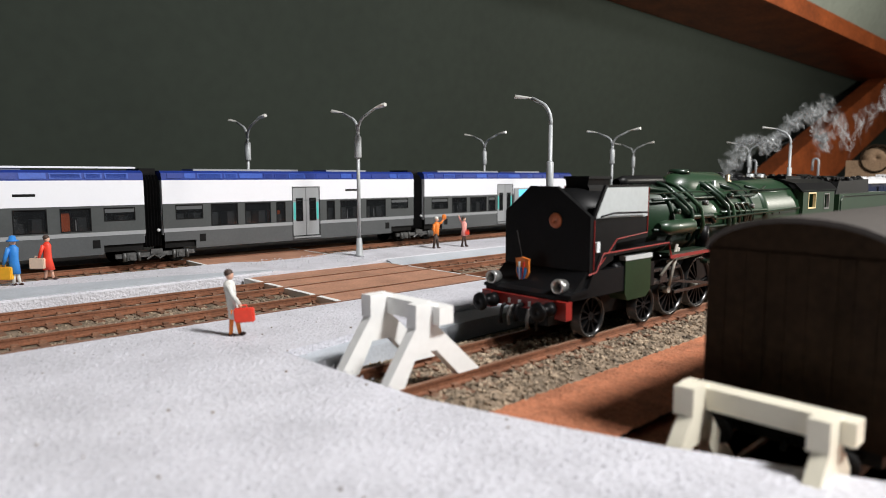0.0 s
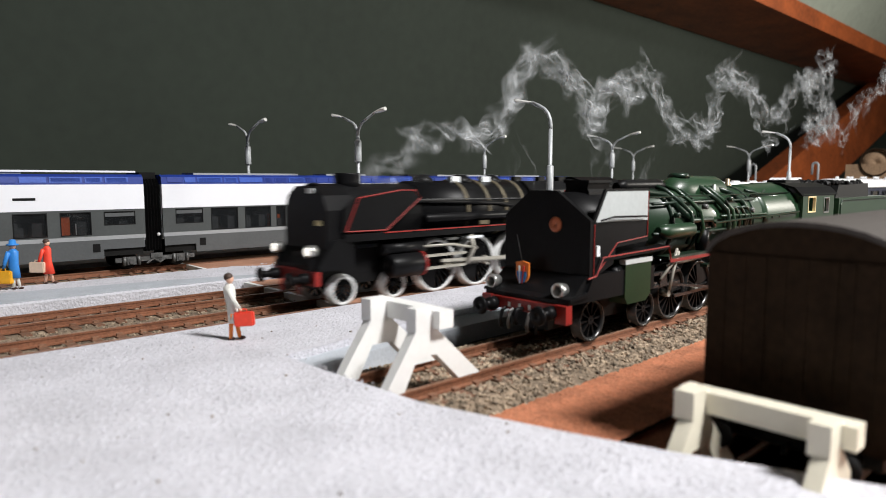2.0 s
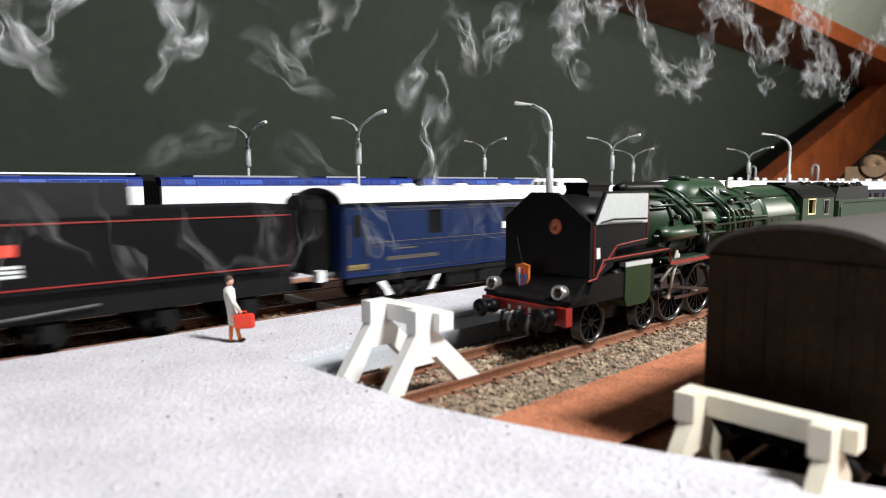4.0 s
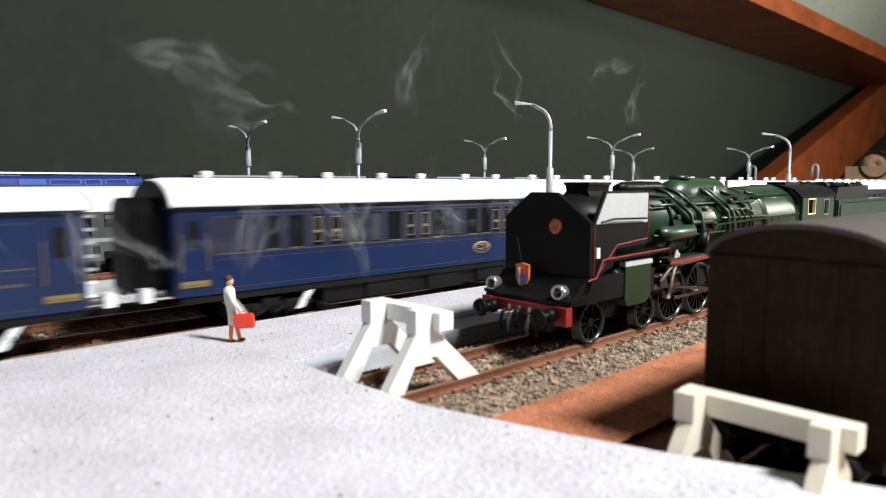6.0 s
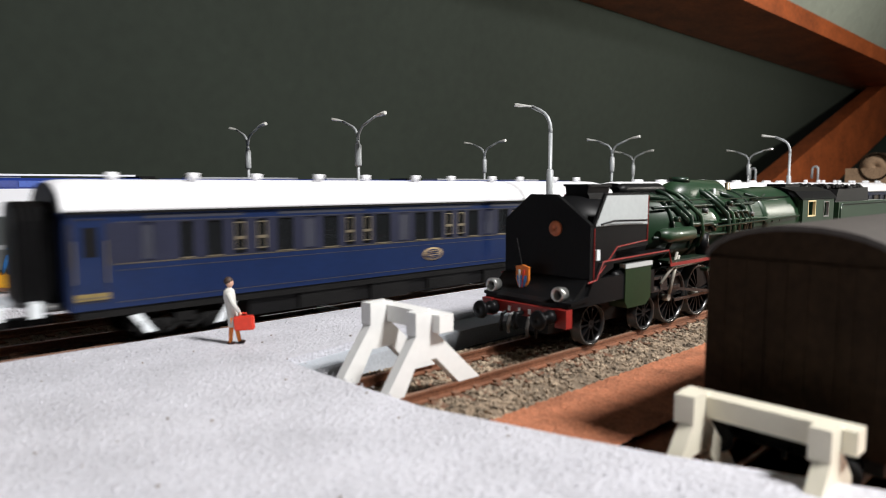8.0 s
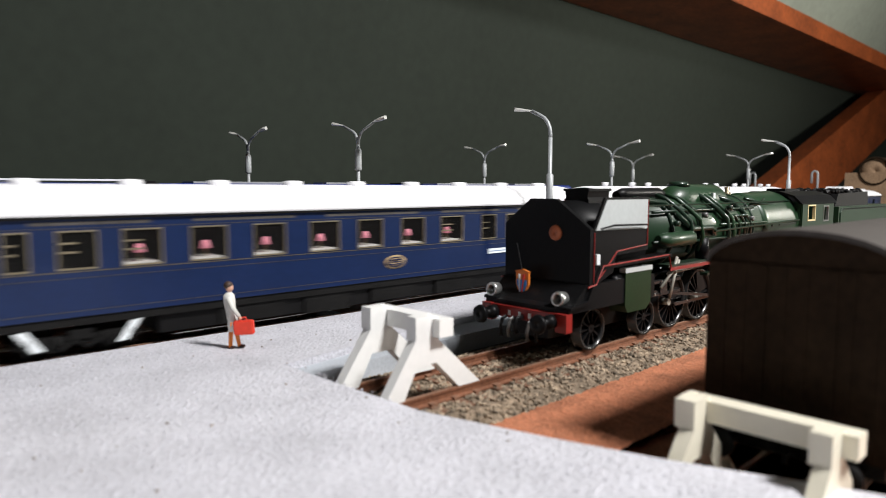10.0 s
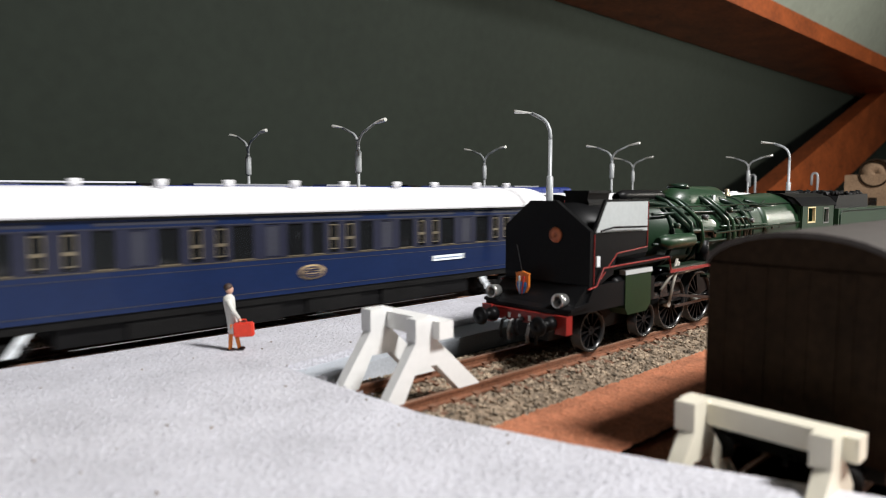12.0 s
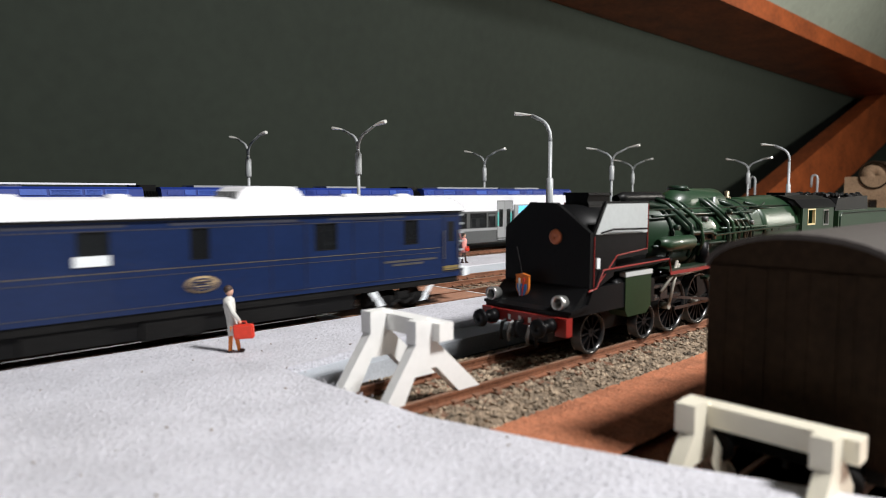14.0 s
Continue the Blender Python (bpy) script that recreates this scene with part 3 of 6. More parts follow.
for car, a, b in ((made[0], 117, 126), (made[1], 297, 307)):
    bel = folded(B(), [(-15.2, 9), (-15.2, 43), (-12, 46.5), (12, 46.5), (15.2, 43), (15.2, 9)], a, b, 6)
    part("gangway_bellows", bel, MATT, car, "black folded gangway bellows")
    part("roof_gap_unit", box(B(), a + 0.5, b - 0.5, -10, 10, 45.5, 49.6), MATT, car, "", 0.5)
    bogie_frame(car, (a + b) / 2 + 1, "bogie", BOGIE, 15.2, 40)
    part("buffer_pad", ball(B(), (b - 2, -15.6, 17.6), 0.95), TYRE, car)
part("roof_gear", box(B(), 57, 116, -9, -6, 49.4, 50.3), AGC_WHITE, made[0], "white roof equipment rail", 0.2)
bogie_frame(made[2], 455, "bogie", BOGIE, 14.5, 40)


# ---- platform lamps ----
def lamp_head(bm, y0, s, z):
    """A flat drop-shaped lamp head that begins at y0 and reaches out along s."""
    prof = [(0, 0.7), (1.5, 1.3), (5, 2.2), (9, 2.1), (10.5, 1.0)]
    rings = []
    for d, w in prof:
        rings.append([bm.verts.new((q * w, y0 + s * d, z + h * (0.55 + 0.12 * d) * 0.55 + 0.14 * d)) for q, h in ((-1, 0), (-0.6, 1), (0.6, 1), (1, 0), (0.6, -0.8), (-0.6, -0.8))])
    for r, t in zip(rings, rings[1:]):
        for k in range(6):
            bm.faces.new((r[k], r[(k + 1) % 6], t[(k + 1) % 6], t[k]))
    bm.faces.new(rings[0][::-1]), bm.faces.new(rings[-1])
    return bm


def platform_lamp(name, x, y, sides, label, reach=23.0):
    t = thing(name, label, "lamp", (x, y, 1.5), "platform lamps")
    part("base", lathe(B(), (0, 0, 0), [(0, 0.1), (0, 2.6), (0.7, 2.5), (1.0, 1.9), (10, 1.55), (10.3, 0.1)], 14, "z"), LAMPGREY, t)
    part("pole", cyl(B(), (0, 0, 10), (0, 0, 66), 1.05, 10, 0.95), LAMPGREY, t)
    part("sleeve", lathe(B(), (0, 0, 0), [(54, 0.9), (54, 1.75), (54.6, 1.9), (65, 1.9), (65.5, 1.5), (66.5, 0.9)], 12, "z"), LAMPGREY, t)
    part("pole_top", cyl(B(), (0, 0, 66), (0, 0, 68.2), 1.0, 10), LAMPGREY, t)
    for s in sides:
        pts = [(0, 0, 67.5)] + [(0, s * (reach - 8) * (1 - math.cos(a)) * 0.62, 68 + 8.6 * math.sin(a)) for a in (0.35, 0.7, 1.05, 1.35)] + [(0, s * (reach - 8), 79.4)]
        arm = part("arm", sweep(B(), pts, [0.95, 0.85, 0.8, 0.75, 0.7, 0.65], 8), LAMPGREY, t)
        part("lamp_head", lamp_head(B(), s * (reach - 9), s, 79.3), LENS, arm, "pale glossy lamp head")
    return t


def tall_lamp(name, x, y, label):
    """A lamp with one gooseneck arm."""
    t = thing(name, label, "lamp", (x, y, 1.5), "platform lamps")
    part("base", lathe(B(), (0, 0, 0), [(0, 0.1), (0, 2.6), (0.7, 2.5), (1.0, 1.9), (10, 1.55), (10.3, 0.1)], 14, "z"), LAMPGREY, t)
    part("pole", cyl(B(), (0, 0, 10), (0, 0, 66), 1.05, 10, 0.9), LAMPGREY, t)
    part("sleeve", lathe(B(), (0, 0, 0), [(34, 0.9), (34, 1.45), (34.6, 1.6), (50, 1.55), (50.5, 1.0)], 12, "z"), LAMPGREY, t)
    pts = [(0, 0, 65)] + [(0, 9 * (1 - math.cos(a)), 67.5 + 9 * math.sin(a)) for a in (0, 0.3, 0.6, 0.9, 1.2)] + [(0, 10.5, 78)]
    arm = part("arm", sweep(B(), pts, 0.85, 8), LAMPGREY, t)
    part("lamp_head", lamp_head(B(), 9.5, 1, 78), LENS, arm, "pale glossy lamp head")
    return t


for x, y in ((198, 396), (213.5, 297.5), (420, 398), (463, 297.5), (662, 398), (727, 297.5)):
    platform_lamp("platform_lamp", x, y, (-1, 1), "grey two-armed platform lamp with pale heads")
for x, y in ((229, 178), (505, 178)):
    tall_lamp("platform_lamp", x, y, "grey single-armed gooseneck platform lamp")


# ---- figurines ----
def doll(name, label, x, y, pieces, turn=-43, size=1.0, lean=0.0):
    """A small painted figurine, one mesh; its x axis runs along its walk."""
    ob = new(name, mesh_of(name, pieces))
    ob.matrix_basis = pose(x * MM, y * MM, 1.5 * MM, 0, lean, turn) @ Matrix.Scale(size, 4)
    return tagged(ob, label, "figurine", "platform figurines")


def blob(rows, sx=1.0, sy=0.75, n=12):
    """A body turned from rows of (x, z, radius), flattened."""
    bm, rings = B(), []
    for x, z, r in rows:
        rings.append([bm.verts.new((x + r * sx * math.cos(2 * math.pi * k / n), r * sy * math.sin(2 * math.pi * k / n), z)) for k in range(n)])
    for r, s in zip(rings, rings[1:]):
        for k in range(n):
            bm.faces.new((r[k], r[(k + 1) % n], s[(k + 1) % n], s[k])).smooth = True
    bm.faces.new(rings[0][::-1]), bm.faces.new(rings[-1])
    return bm


def case(x, y, z, w, h, d=2.0):
    bm = box(B(), x - w / 2, x + w / 2, y - d / 2, y + d / 2, z, z + h)
    bmesh.ops.bevel(bm, geom=bm.edges[:], offset=0.35, segments=2, affect="EDGES")
    return sweep(bm, [(x - 1, y, z + h - 0.1), (x - 0.8, y, z + h + 0.8), (x + 0.8, y, z + h + 0.8), (x + 1, y, z + h - 0.1)], 0.22, 6)


def legs(x0, x1, top, r=0.75):
    bm = sweep(B(), [(x0, -0.5, 0.6), (x0 * 0.6, -0.4, top * 0.55), (0, -0.4, top)], [r * 0.75, r * 0.9, r * 1.2], 8)
    return sweep(bm, [(x1, 0.6, 0.6), (x1 * 0.6, 0.5, top * 0.55), (0, 0.4, top)], [r * 0.75, r * 0.9, r * 1.2], 8)


def shoes(x0, x1):
    bm = ball(B(), (x0 + 0.4, -0.5, 0.5), 0.75, 1.6, 0.8, 0.7)
    return ball(bm, (x1 + 0.4, 0.6, 0.5), 0.75, 1.6, 0.8, 0.7)


doll("figurine_traveller", "white-coated figurine carrying a red suitcase on the platform", 79.7, 170, [
    (legs(-1.3, 1.1, 8), ORANGEC), (shoes(-1.5, 1.3), SHOE),
    (sweep(blob([(0.1, 5.2, 1.75), (0, 8, 1.6), (-0.3, 11, 1.5), (-0.4, 14, 1.8), (-0.4, 15.8, 1.7), (-0.3, 16.8, 0.8)]), [(-0.2, -1.5, 15.4), (0.9, -1.8, 12.4), (2.6, -1.7, 9.6)], [0.85, 0.75, 0.6], 8), COATW),
    (ball(ball(B(), (0, 0, 18.2), 1.25, 0.95, 0.9, 1.15), (2.8, -1.7, 9.2), 0.55), SKIN),
    (ball(B(), (-0.25, 0, 18.8), 1.35, 1, 0.95, 0.95), HAIR), (case(3.7, -1.7, 4.3, 5.8, 4.2), REDC)], -43, 0.94, -4.0)
doll("figurine_hat", "figurine in blue coat and hat with a yellow suitcase", 52.5, 311, [
    (legs(-0.2, 1.6, 8), COATW), (shoes(-0.3, 1.6), SHOE),
    (sweep(blob([(0, 4.8, 2.4), (0, 9, 2.0), (0, 12, 1.9), (0, 15.3, 2.1), (0, 16.6, 0.9)]), [(-0.8, -1.6, 15.4), (-2.2, -1.8, 11.6), (-3.0, -1.8, 8.6)], [0.9, 0.8, 0.6], 8), BLUEC),
    (ball(B(), (0, 0, 17.6), 1.25, 0.95, 0.9, 1.1), SKIN),
    (lathe(B(), (0, 0, 0), [(18.0, 0.1), (18.0, 2.2), (18.4, 2.2), (18.6, 1.4), (20.2, 1.1), (20.4, 0.1)], 14, "z"), BLUEC),
    (case(-3.2, -1.8, 2.6, 7.0, 5.2, 2.2), YELLOWC)])
doll("figurine_red_coat", "figurine in a red coat holding a beige suitcase", 66, 318, [
    (legs(-1.2, 1.6, 7), SKIN), (shoes(-1.5, 1.8), SHOE),
    (sweep(blob([(0.3, 4.4, 2.5), (0, 9, 1.8), (0, 12, 1.6), (-0.1, 15, 1.8), (0, 16.3, 0.8)]), [(-0.8, -1.5, 15), (-2.0, -1.7, 11.6), (-2.8, -1.7, 9.4)], [0.8, 0.7, 0.55], 8), REDC),
    (ball(B(), (0.1, 0, 17.5), 1.2, 0.95, 0.9, 1.1), SKIN), (ball(B(), (-0.2, 0, 18.2), 1.35, 1, 1, 0.9), HAIR),
    (case(-3.4, -1.8, 5.0, 6.4, 4.6), BEIGEC)])
doll("figurine_waving", "figurine in an orange jacket raising a brown hat", 270, 296, [
    (legs(-1.6, 1.0, 9, 0.95), HAIR), (shoes(-1.9, 1.2), SHOE),
    (sweep(sweep(blob([(0, 8, 1.7), (-0.1, 11, 1.8), (0, 14.5, 2.1), (0.2, 16.4, 0.9)]), [(1.2, 0.8, 15), (3.0, 1, 15.6), (4.4, 1, 17.6)], [0.85, 0.7, 0.55], 8), [(-1.2, -1.2, 15), (-1.8, -1.5, 12), (-0.8, -1.8, 9)], [0.85, 0.7, 0.55], 8), ORANGEC),
    (ball(ball(B(), (0.3, 0, 17.8), 1.25, 0.95, 0.9, 1.1), (4.5, 1, 18), 0.6), SKIN), (ball(B(), (0.1, 0, 18.6), 1.3, 1, 0.95, 0.8), COATW),
    (ball(B(), (4.8, 1, 19.2), 1.5, 1, 0.35, 1.2), ORANGEC)])
doll("figurine_pink", "figurine in a pink dress waving, with a red bag", 289, 291, [
    (legs(-1.3, 1.2, 8), HAIR), (shoes(-1.5, 1.3), SHOE),
    (sweep(blob([(0, 6.8, 2.2), (0, 10.5, 1.5), (0, 14.5, 1.8), (0, 16, 0.8)]), [(-1.0, 0.8, 14.8), (-2.2, 1, 16.5), (-3.0, 1, 18.6)], [0.75, 0.6, 0.5], 8), PINKC),
    (ball(ball(B(), (0, 0, 17.3), 1.2, 0.95, 0.9, 1.1), (-3.2, 1, 19.2), 0.5), SKIN), (ball(B(), (-0.4, 0.1, 17.8), 1.3, 1, 1, 1), HAIR),
    (case(2.0, -1.5, 7.6, 2.6, 2.2, 1.2), REDC)])


# ---- buffer stops ----
def buffer_stop(x, y, z, k, material, label, inner=4.0, lean=0.0):
    t = thing("buffer_stop", label, "buffer stop", (x, y, z), "buffer stops")
    top = [(-5.4, 6.9), (0.2, 6.9)], [(0.8, 12.2), (0.8, 17.2), (-1.0, 17.8), (-5.8, 17.8), (-5.8, 12.6)]
    A = [(-16.2, -0.5), (-10.6, -0.5)] + top[0] + [(6.6, -0.5), (13.5, -0.5)] + top[1]
    A = [(p + (lean if q > 0 else 0), q) for p, q in A]
    for y0, y1, q in ((-11.9, -8.5, -9.3), (inner + 0.4, inner + 4.2, inner + 3.2)):
        frame_ = part("side_frame", prism(B(), [(p * k, z_ * k) for p, z_ in A], y0 * k, q * k, "y"), material, t, "", 0.35)
        part("post_cap", box(B(), (lean - 5.7) * k, (lean + 0.7) * k, q * k - 0.1, y1 * k, 12.4 * k, 17.7 * k), material, frame_, "", 0.4)
    part("cross_beam", box(B(), (lean - 1.0) * k, (lean + 3.2) * k, -14.2 * k, (inner + 5.6) * k, 13.0 * k, 17.0 * k), material, t, "", 0.5)
    return t


buffer_stop(97.8, 118.0, 0, 1.0, WHITE_PL, "white plastic buffer stop closing the siding", 4.0, -1.2)
buffer_stop(108, 39.6, -6.2, 0.93, CREAM_PL, "cream plastic buffer stop before the wagon", 9.8)


# ---- brown goods wagon ----
def goods_wagon():
    t = thing("goods_wagon", "dark brown covered wagon with a grey arched roof", "wagon", (119, TRACK_D, -6))
    arch = [(16.0 * math.sin(a), 38.4 + 6.3 * math.cos(a)) for a in [-1.5 + 3.0 * i / 14 for i in range(15)]]
    part("body", prism(B(), [(-15.6, 7.5), (-15.6, 38.8)] + [(p * 0.97, q - 0.6) for p, q in arch] + [(15.6, 38.8), (15.6, 7.5)], 0, 120), BROWN, t)
    part("roof", prism(B(), arch + [(p * 0.98, q - 0.9) for p, q in arch[::-1]], -1.0, 121), WAGONROOF, t, "grey-brown arched roof")
    for i in range(9):
        y = -15.5 + 31.0 * i / 9
        part("plank", box(B(), -0.35, 0.1, y + 0.03, y + 31.0 / 9 - 0.03, 8, 38.4), BROWN, t, "", 0.06)
    for y in (-6.2, 5):
        part("end_post", box(B(), -0.6, 0.1, y, y + 1.2, 7.5, 38.2), BROWN, t, "", 0.2)
    part("underframe", box(B(), 0, 120, -14, 14, 5.2, 7.6), UNDER, t)
    for y in (-10, 10):
        b = part("buffer", cyl(B(), (-5.0, y, 6.2), (0.4, y, 6.2), 1.2, 12), UNDER, t)
        part("buffer_head", lathe(B(), (-5.4, y, 6.2), [(0, 0.1), (0, 2.3), (0.7, 2.4), (0.8, 0.1)], 16, "x"), UNDER, b)
    for x in (25, 95):
        w = B()
        for y in (-8.6, 8.6):
            plain_wheel(w, x, y, 5, 5)
        part("wheelset", cyl(w, (x, -8.6, 5), (x, 8.6, 5), 0.9, 8), UNDER, t)
    part("hook", sweep(B(), [(0, 0, 6), (-2.2, 0, 6), (-2.6, 0, 4.8)], 0.5, 6), UNDER, t)


goods_wagon()


# ---- green parked locomotive ----
def green_loco():
    C = TRACK_C
    t = thing("steam_locomotive", "green steam locomotive with black front and red lining, parked", "locomotive", (0, C, 0), "steam locomotives")
    # buffer beam
    beam = part("buffer_beam", box(B(), 137, 139, -14.8, 14.8, 9.7, 12.9), RED, t, "red buffer beam", 0.3)
    for y in (-14.9, 11.3):
        part("beam_end", box(B(), 136.7, 139.3, y, y + 3.6, 8.2, 13.1), RED, beam, "", 0.3)
    for y in (-10.2, 10.2):
        part("buffer", lathe(B(), (130.5, y, 10.8), [(0, 0.1), (0, 2.4), (0.8, 2.6), (1.0, 1.1), (4, 1.1), (4.2, 1.8), (6.6, 1.9), (6.6, 0.1)], 18, "x"), BLACK, beam)
    part("coupling", sweep(B(), [(137, 0, 10.5), (134.5, 0, 10.5), (133.8, 0, 8.6), (134.5, 0, 6.5)], 0.7, 8), BLACK, beam)
    for y in (-6.5, -3.5, 3.2, 6.0):
        part("brake_hose", sweep(B(), [(137, y, 10), (135.6, y, 9.6), (135.2, y + 0.4, 6.8), (135.8, y + 0.6, 4.6)], 0.5, 6), BOGIE if y in (-3.5, 3.2) else BLACK, beam)
    for i, y in enumerate((-13.2, -3, 0.5, 4.2, 11.5)):
        part("plate_bar", box(B(), 136.85, 137.05, y, y + 0.9, 10.4, 11.8), SIGN, beam)
    for y in (-10.7, 13.0):
        h = part("headlamp", lathe(B(), (138.5, y, 16.6), [(0, 1.2), (-0.4, 1.9), (0.2, 2.05), (2.8, 1.7), (3.2, 0.2), (2.0, 0.2), (0.6, 1.2)], 20, "x"), SILVER, t, "round silver headlamp")
        part("lens", ball(B(), (139.2, y, 16.6), 1.25, 0.5, 1, 1), GLASS, h)
        part("bracket", box(B(), 139.5, 141, y - 0.5, y + 0.5, 13, 15), BLACK, h)
    part("front_deck", prism(B(), [(138, 13), (138, 14.2), (140, 15), (146, 20), (181, 20), (181, 13)], -14.6, 14.6, "y"), BLACK, t)
    # black front screen with slanted shoulders
    part("front_screen", prism(B(), [(-15, 19), (-15, 34.8), (-3.6, 42.8), (5.5, 42.8), (14.8, 35.5), (14.8, 19)][::1], 146.6, 148, "x"), BLACK, t, "black angular front screen", 0.25)
    part("smokebox", lathe(B(), (0, 0, 30.5), [(148, 0.2), (148, 11.6), (182, 11.8), (182, 0.2)], 32, "x"), BLACK, t)
    part("door_boss", lathe(B(), (146.1, -3.6, 33.4), [(0, 0.1), (0, 2.0), (0.4, 2.2), (0.6, 2.2), (0.6, 0.1)], 16, "x"), COPPER, t, "orange round badge")
    pole = part("pennant_staff", sweep(B(), [(145.6, 7.4, 22), (145.0, 9, 30)], 0.13, 6), BOGIE, t)
    sh = [(-2.3, 2.9), (-2.6, 3.3), (0, 3.9), (2.6, 3.3), (2.3, 2.9), (2.3, -0.4), (1.3, -2.6), (0, -3.6), (-1.3, -2.6), (-2.3, -0.4)]
    s = part("shield", prism(B(), [(p + 4.6, q + 19.0) for p, q in sh], 142.2, 142.9, "x"), ORANGEC, t, "orange and blue pointed shield", 0.12)
    part("shield_field", prism(B(), [(p * 0.72 + 4.6, min(q, 1.2) * 0.82 + 18.9) for p, q in sh if q < 3.5], 141.9, 142.3, "x"), BLUEC, s)
    for dx in (-0.9, 0.8):
        part("shield_bar", prism(B(), [(4.6 + dx * 0.4, 16), (4.3 + dx, 21.5), (4.9 + dx, 21.5), (4.9 + dx * 0.4, 16)], 141.7, 142.0, "x"), REDC if dx < 0 else SIGN, s)
    # deflectors
    for s_, vis in ((-1, True), (1, False)):
        y0 = s_ * 14.6
        x_top, top = (153.5, 43.2) if vis else (160, 41.0)
        d = part("deflector", prism(B(), [(148, 19), (148, 34.5), (x_top, top), (176, top), (176, 27.8), (159, 27), (157.8, 22.5)], y0 - 0.4, y0 + 0.4, "y"), BLACK, t, "black smoke deflector plate", 0.12)
        y1 = y0 + s_ * 0.45
        part("pale_panel", prism(B(), [(149, 34.4), (154, 42.5), (175.2, 42.5), (175.2, 34)] if vis else [(162, 34.3), (164, 40), (175.2, 40), (175.2, 33.9)], min(y0, y1 + s_ * 0.1), max(y0, y1 + s_ * 0.1), "y"), DEFL, d, "pale grey upper panel")
        part("handrail", sweep(B(), [(150, y1 + s_ * 1, 34.8), (156, y1 + s_ * 1.1, 35.6), (173, y1 + s_ * 1.1, 35.2)], 0.3, 6), BLACK, d)
        lining = B()
        for a, b in (((148.4, 20), (148.4, 33.8)), ((159.5, 28.2), (175.4, 29.2)), ((175.4, 29.2), (175.6, 42.4)), ((148.6, 20), (152, 22)), ((152, 22), (159.5, 28.2))):
            sweep(lining, [(a[0], y1 + s_ * 0.05, a[1]), (b[0], y1 + s_ * 0.05, b[1])], 0.17, 5)
        part("red_lining", lining, RED, d)
        part("side_lamp", box(B(), 148.9, 150.4, min(y1, y1 + s_ * 0.6), max(y1, y1 + s_ * 0.6), 25.2, 28), SIGN, d)
    # running board steps
    for s_ in (-1, 1):
        y0, y1 = (-15.4, -10.5) if s_ < 0 else (10.5, 15.4)
        rb = part("running_board", prism(B(), [(138, 14), (138, 14.8), (145.5, 15.8), (151, 24.5), (190, 25.5), (190, 24.7), (152, 23.6), (146.5, 14.8)], y0, y1, "y"), BLACK, t)
        yl = y0 if s_ < 0 else y1
        part("edge_lining", sweep(B(), [(145.5, yl, 19.4), (149.2, yl, 19.9), (152.4, yl, 24.6), (188, yl, 25.3), (189.6, yl, 21)], 0.26, 5), RED, rb)
        part("running_board", box(B(), 189, 304, y0 + 0.5, y1, 21, 21.9), DKGREEN, t)
        part("edge_lining", box(B(), 189, 304, yl - 0.15, yl + 0.15, 20.2, 21.2), RED, t)
        cy = part("cylinder", prism(B(), [(164.5, 12), (166, 10), (176, 10), (178.5, 12), (178.5, 22.8), (164.5, 22.8)], min(s_ * 14.9, s_ * 9), max(s_ * 14.9, s_ * 9), "y"), CASEG, t, "green cylinder casing", 0.5)
        part("cap_strip", box(B(), 164.2, 178.9, min(s_ * 15.1, s_ * 13), max(s_ * 15.1, s_ * 13), 21.6, 22.9), DEFL, cy)
        part("valve_cover", lathe(B(), (160.5, s_ * 12, 19), [(0, 0.1), (0, 2.2), (4, 2.6), (4, 0.1)], 16, "x"), BLACK, cy)
    # boiler
    part("boiler", lathe(B(), (0, 0, 31), [(182, 0.2), (182, 11.2), (230, 11.8), (300, 12.4), (300, 0.2)], 36, "x"), GREEN, t, "green boiler barrel")
    for x in (196, 214, 236, 258, 280):
        part("boiler_band", lathe(B(), (x, 0, 31), [(0, 11.2), (0, 12.55), (0.9, 12.55), (0.9, 11.2)], 36, "x"), DKGREEN, t)
    part("feedwater_tank", sweep(B(), [(178, -2.5, 43.4), (182, -2.5, 43.9), (203, -2.5, 44.0), (207, -2.5, 43.2)], [1.4, 1.9, 1.9, 1.4], 14), BLACK, t)
    stack = part("chimney", prism(B(), [(-4.4, 40), (-4.4, 42), (-3.8, 43), (-4.2, 45.2), (4.2, 45.2), (3.8, 43), (4.4, 42), (4.4, 40)], 161, 172), MATT, t, "black oblong chimney casing", 0.5)
    part("chimney_rim", rim(B(), 160.6, 172.4, -4.5, 4.5, 44.8, 45.6, 0.9), BLACK, stack).matrix_basis = Matrix(((1, 0, 0, 0), (0, 0, 1, 0), (0, 1, 0, 0), (0, 0, 0, 1)))
    dome = part("sand_dome", sweep(B(), [(212, 0, 39.5), (214, 0, 40), (217, 0, 40.6), (221, 0, 40.8), (247, 0, 40.8), (250.5, 0, 40.4), (253, 0, 39.6), (255, 0, 39)], [0.5, 3.4, 5.6, 6.4, 6.4, 5.4, 3.4, 0.5], 24), GREEN, t, "green rounded dome casing")
    part("dome_lid", lathe(B(), (222, 0, 0), [(46.5, 0.2), (46.5, 4), (48, 3.2), (48.2, 0.2)], 18, "z"), DKGREEN, dome)
    part("dome_plate", box(B(), 235, 236.6, -7.0, -6.2, 41.6, 44), SIGN, dome)
    part("safety_valve", lathe(B(), (262, 0, 0), [(42, 0.2), (42, 1.5), (44, 1.4), (44.4, 0.8), (46, 1.1), (46.4, 0.2)], 14, "z"), BRASS, t, "brass safety valve")
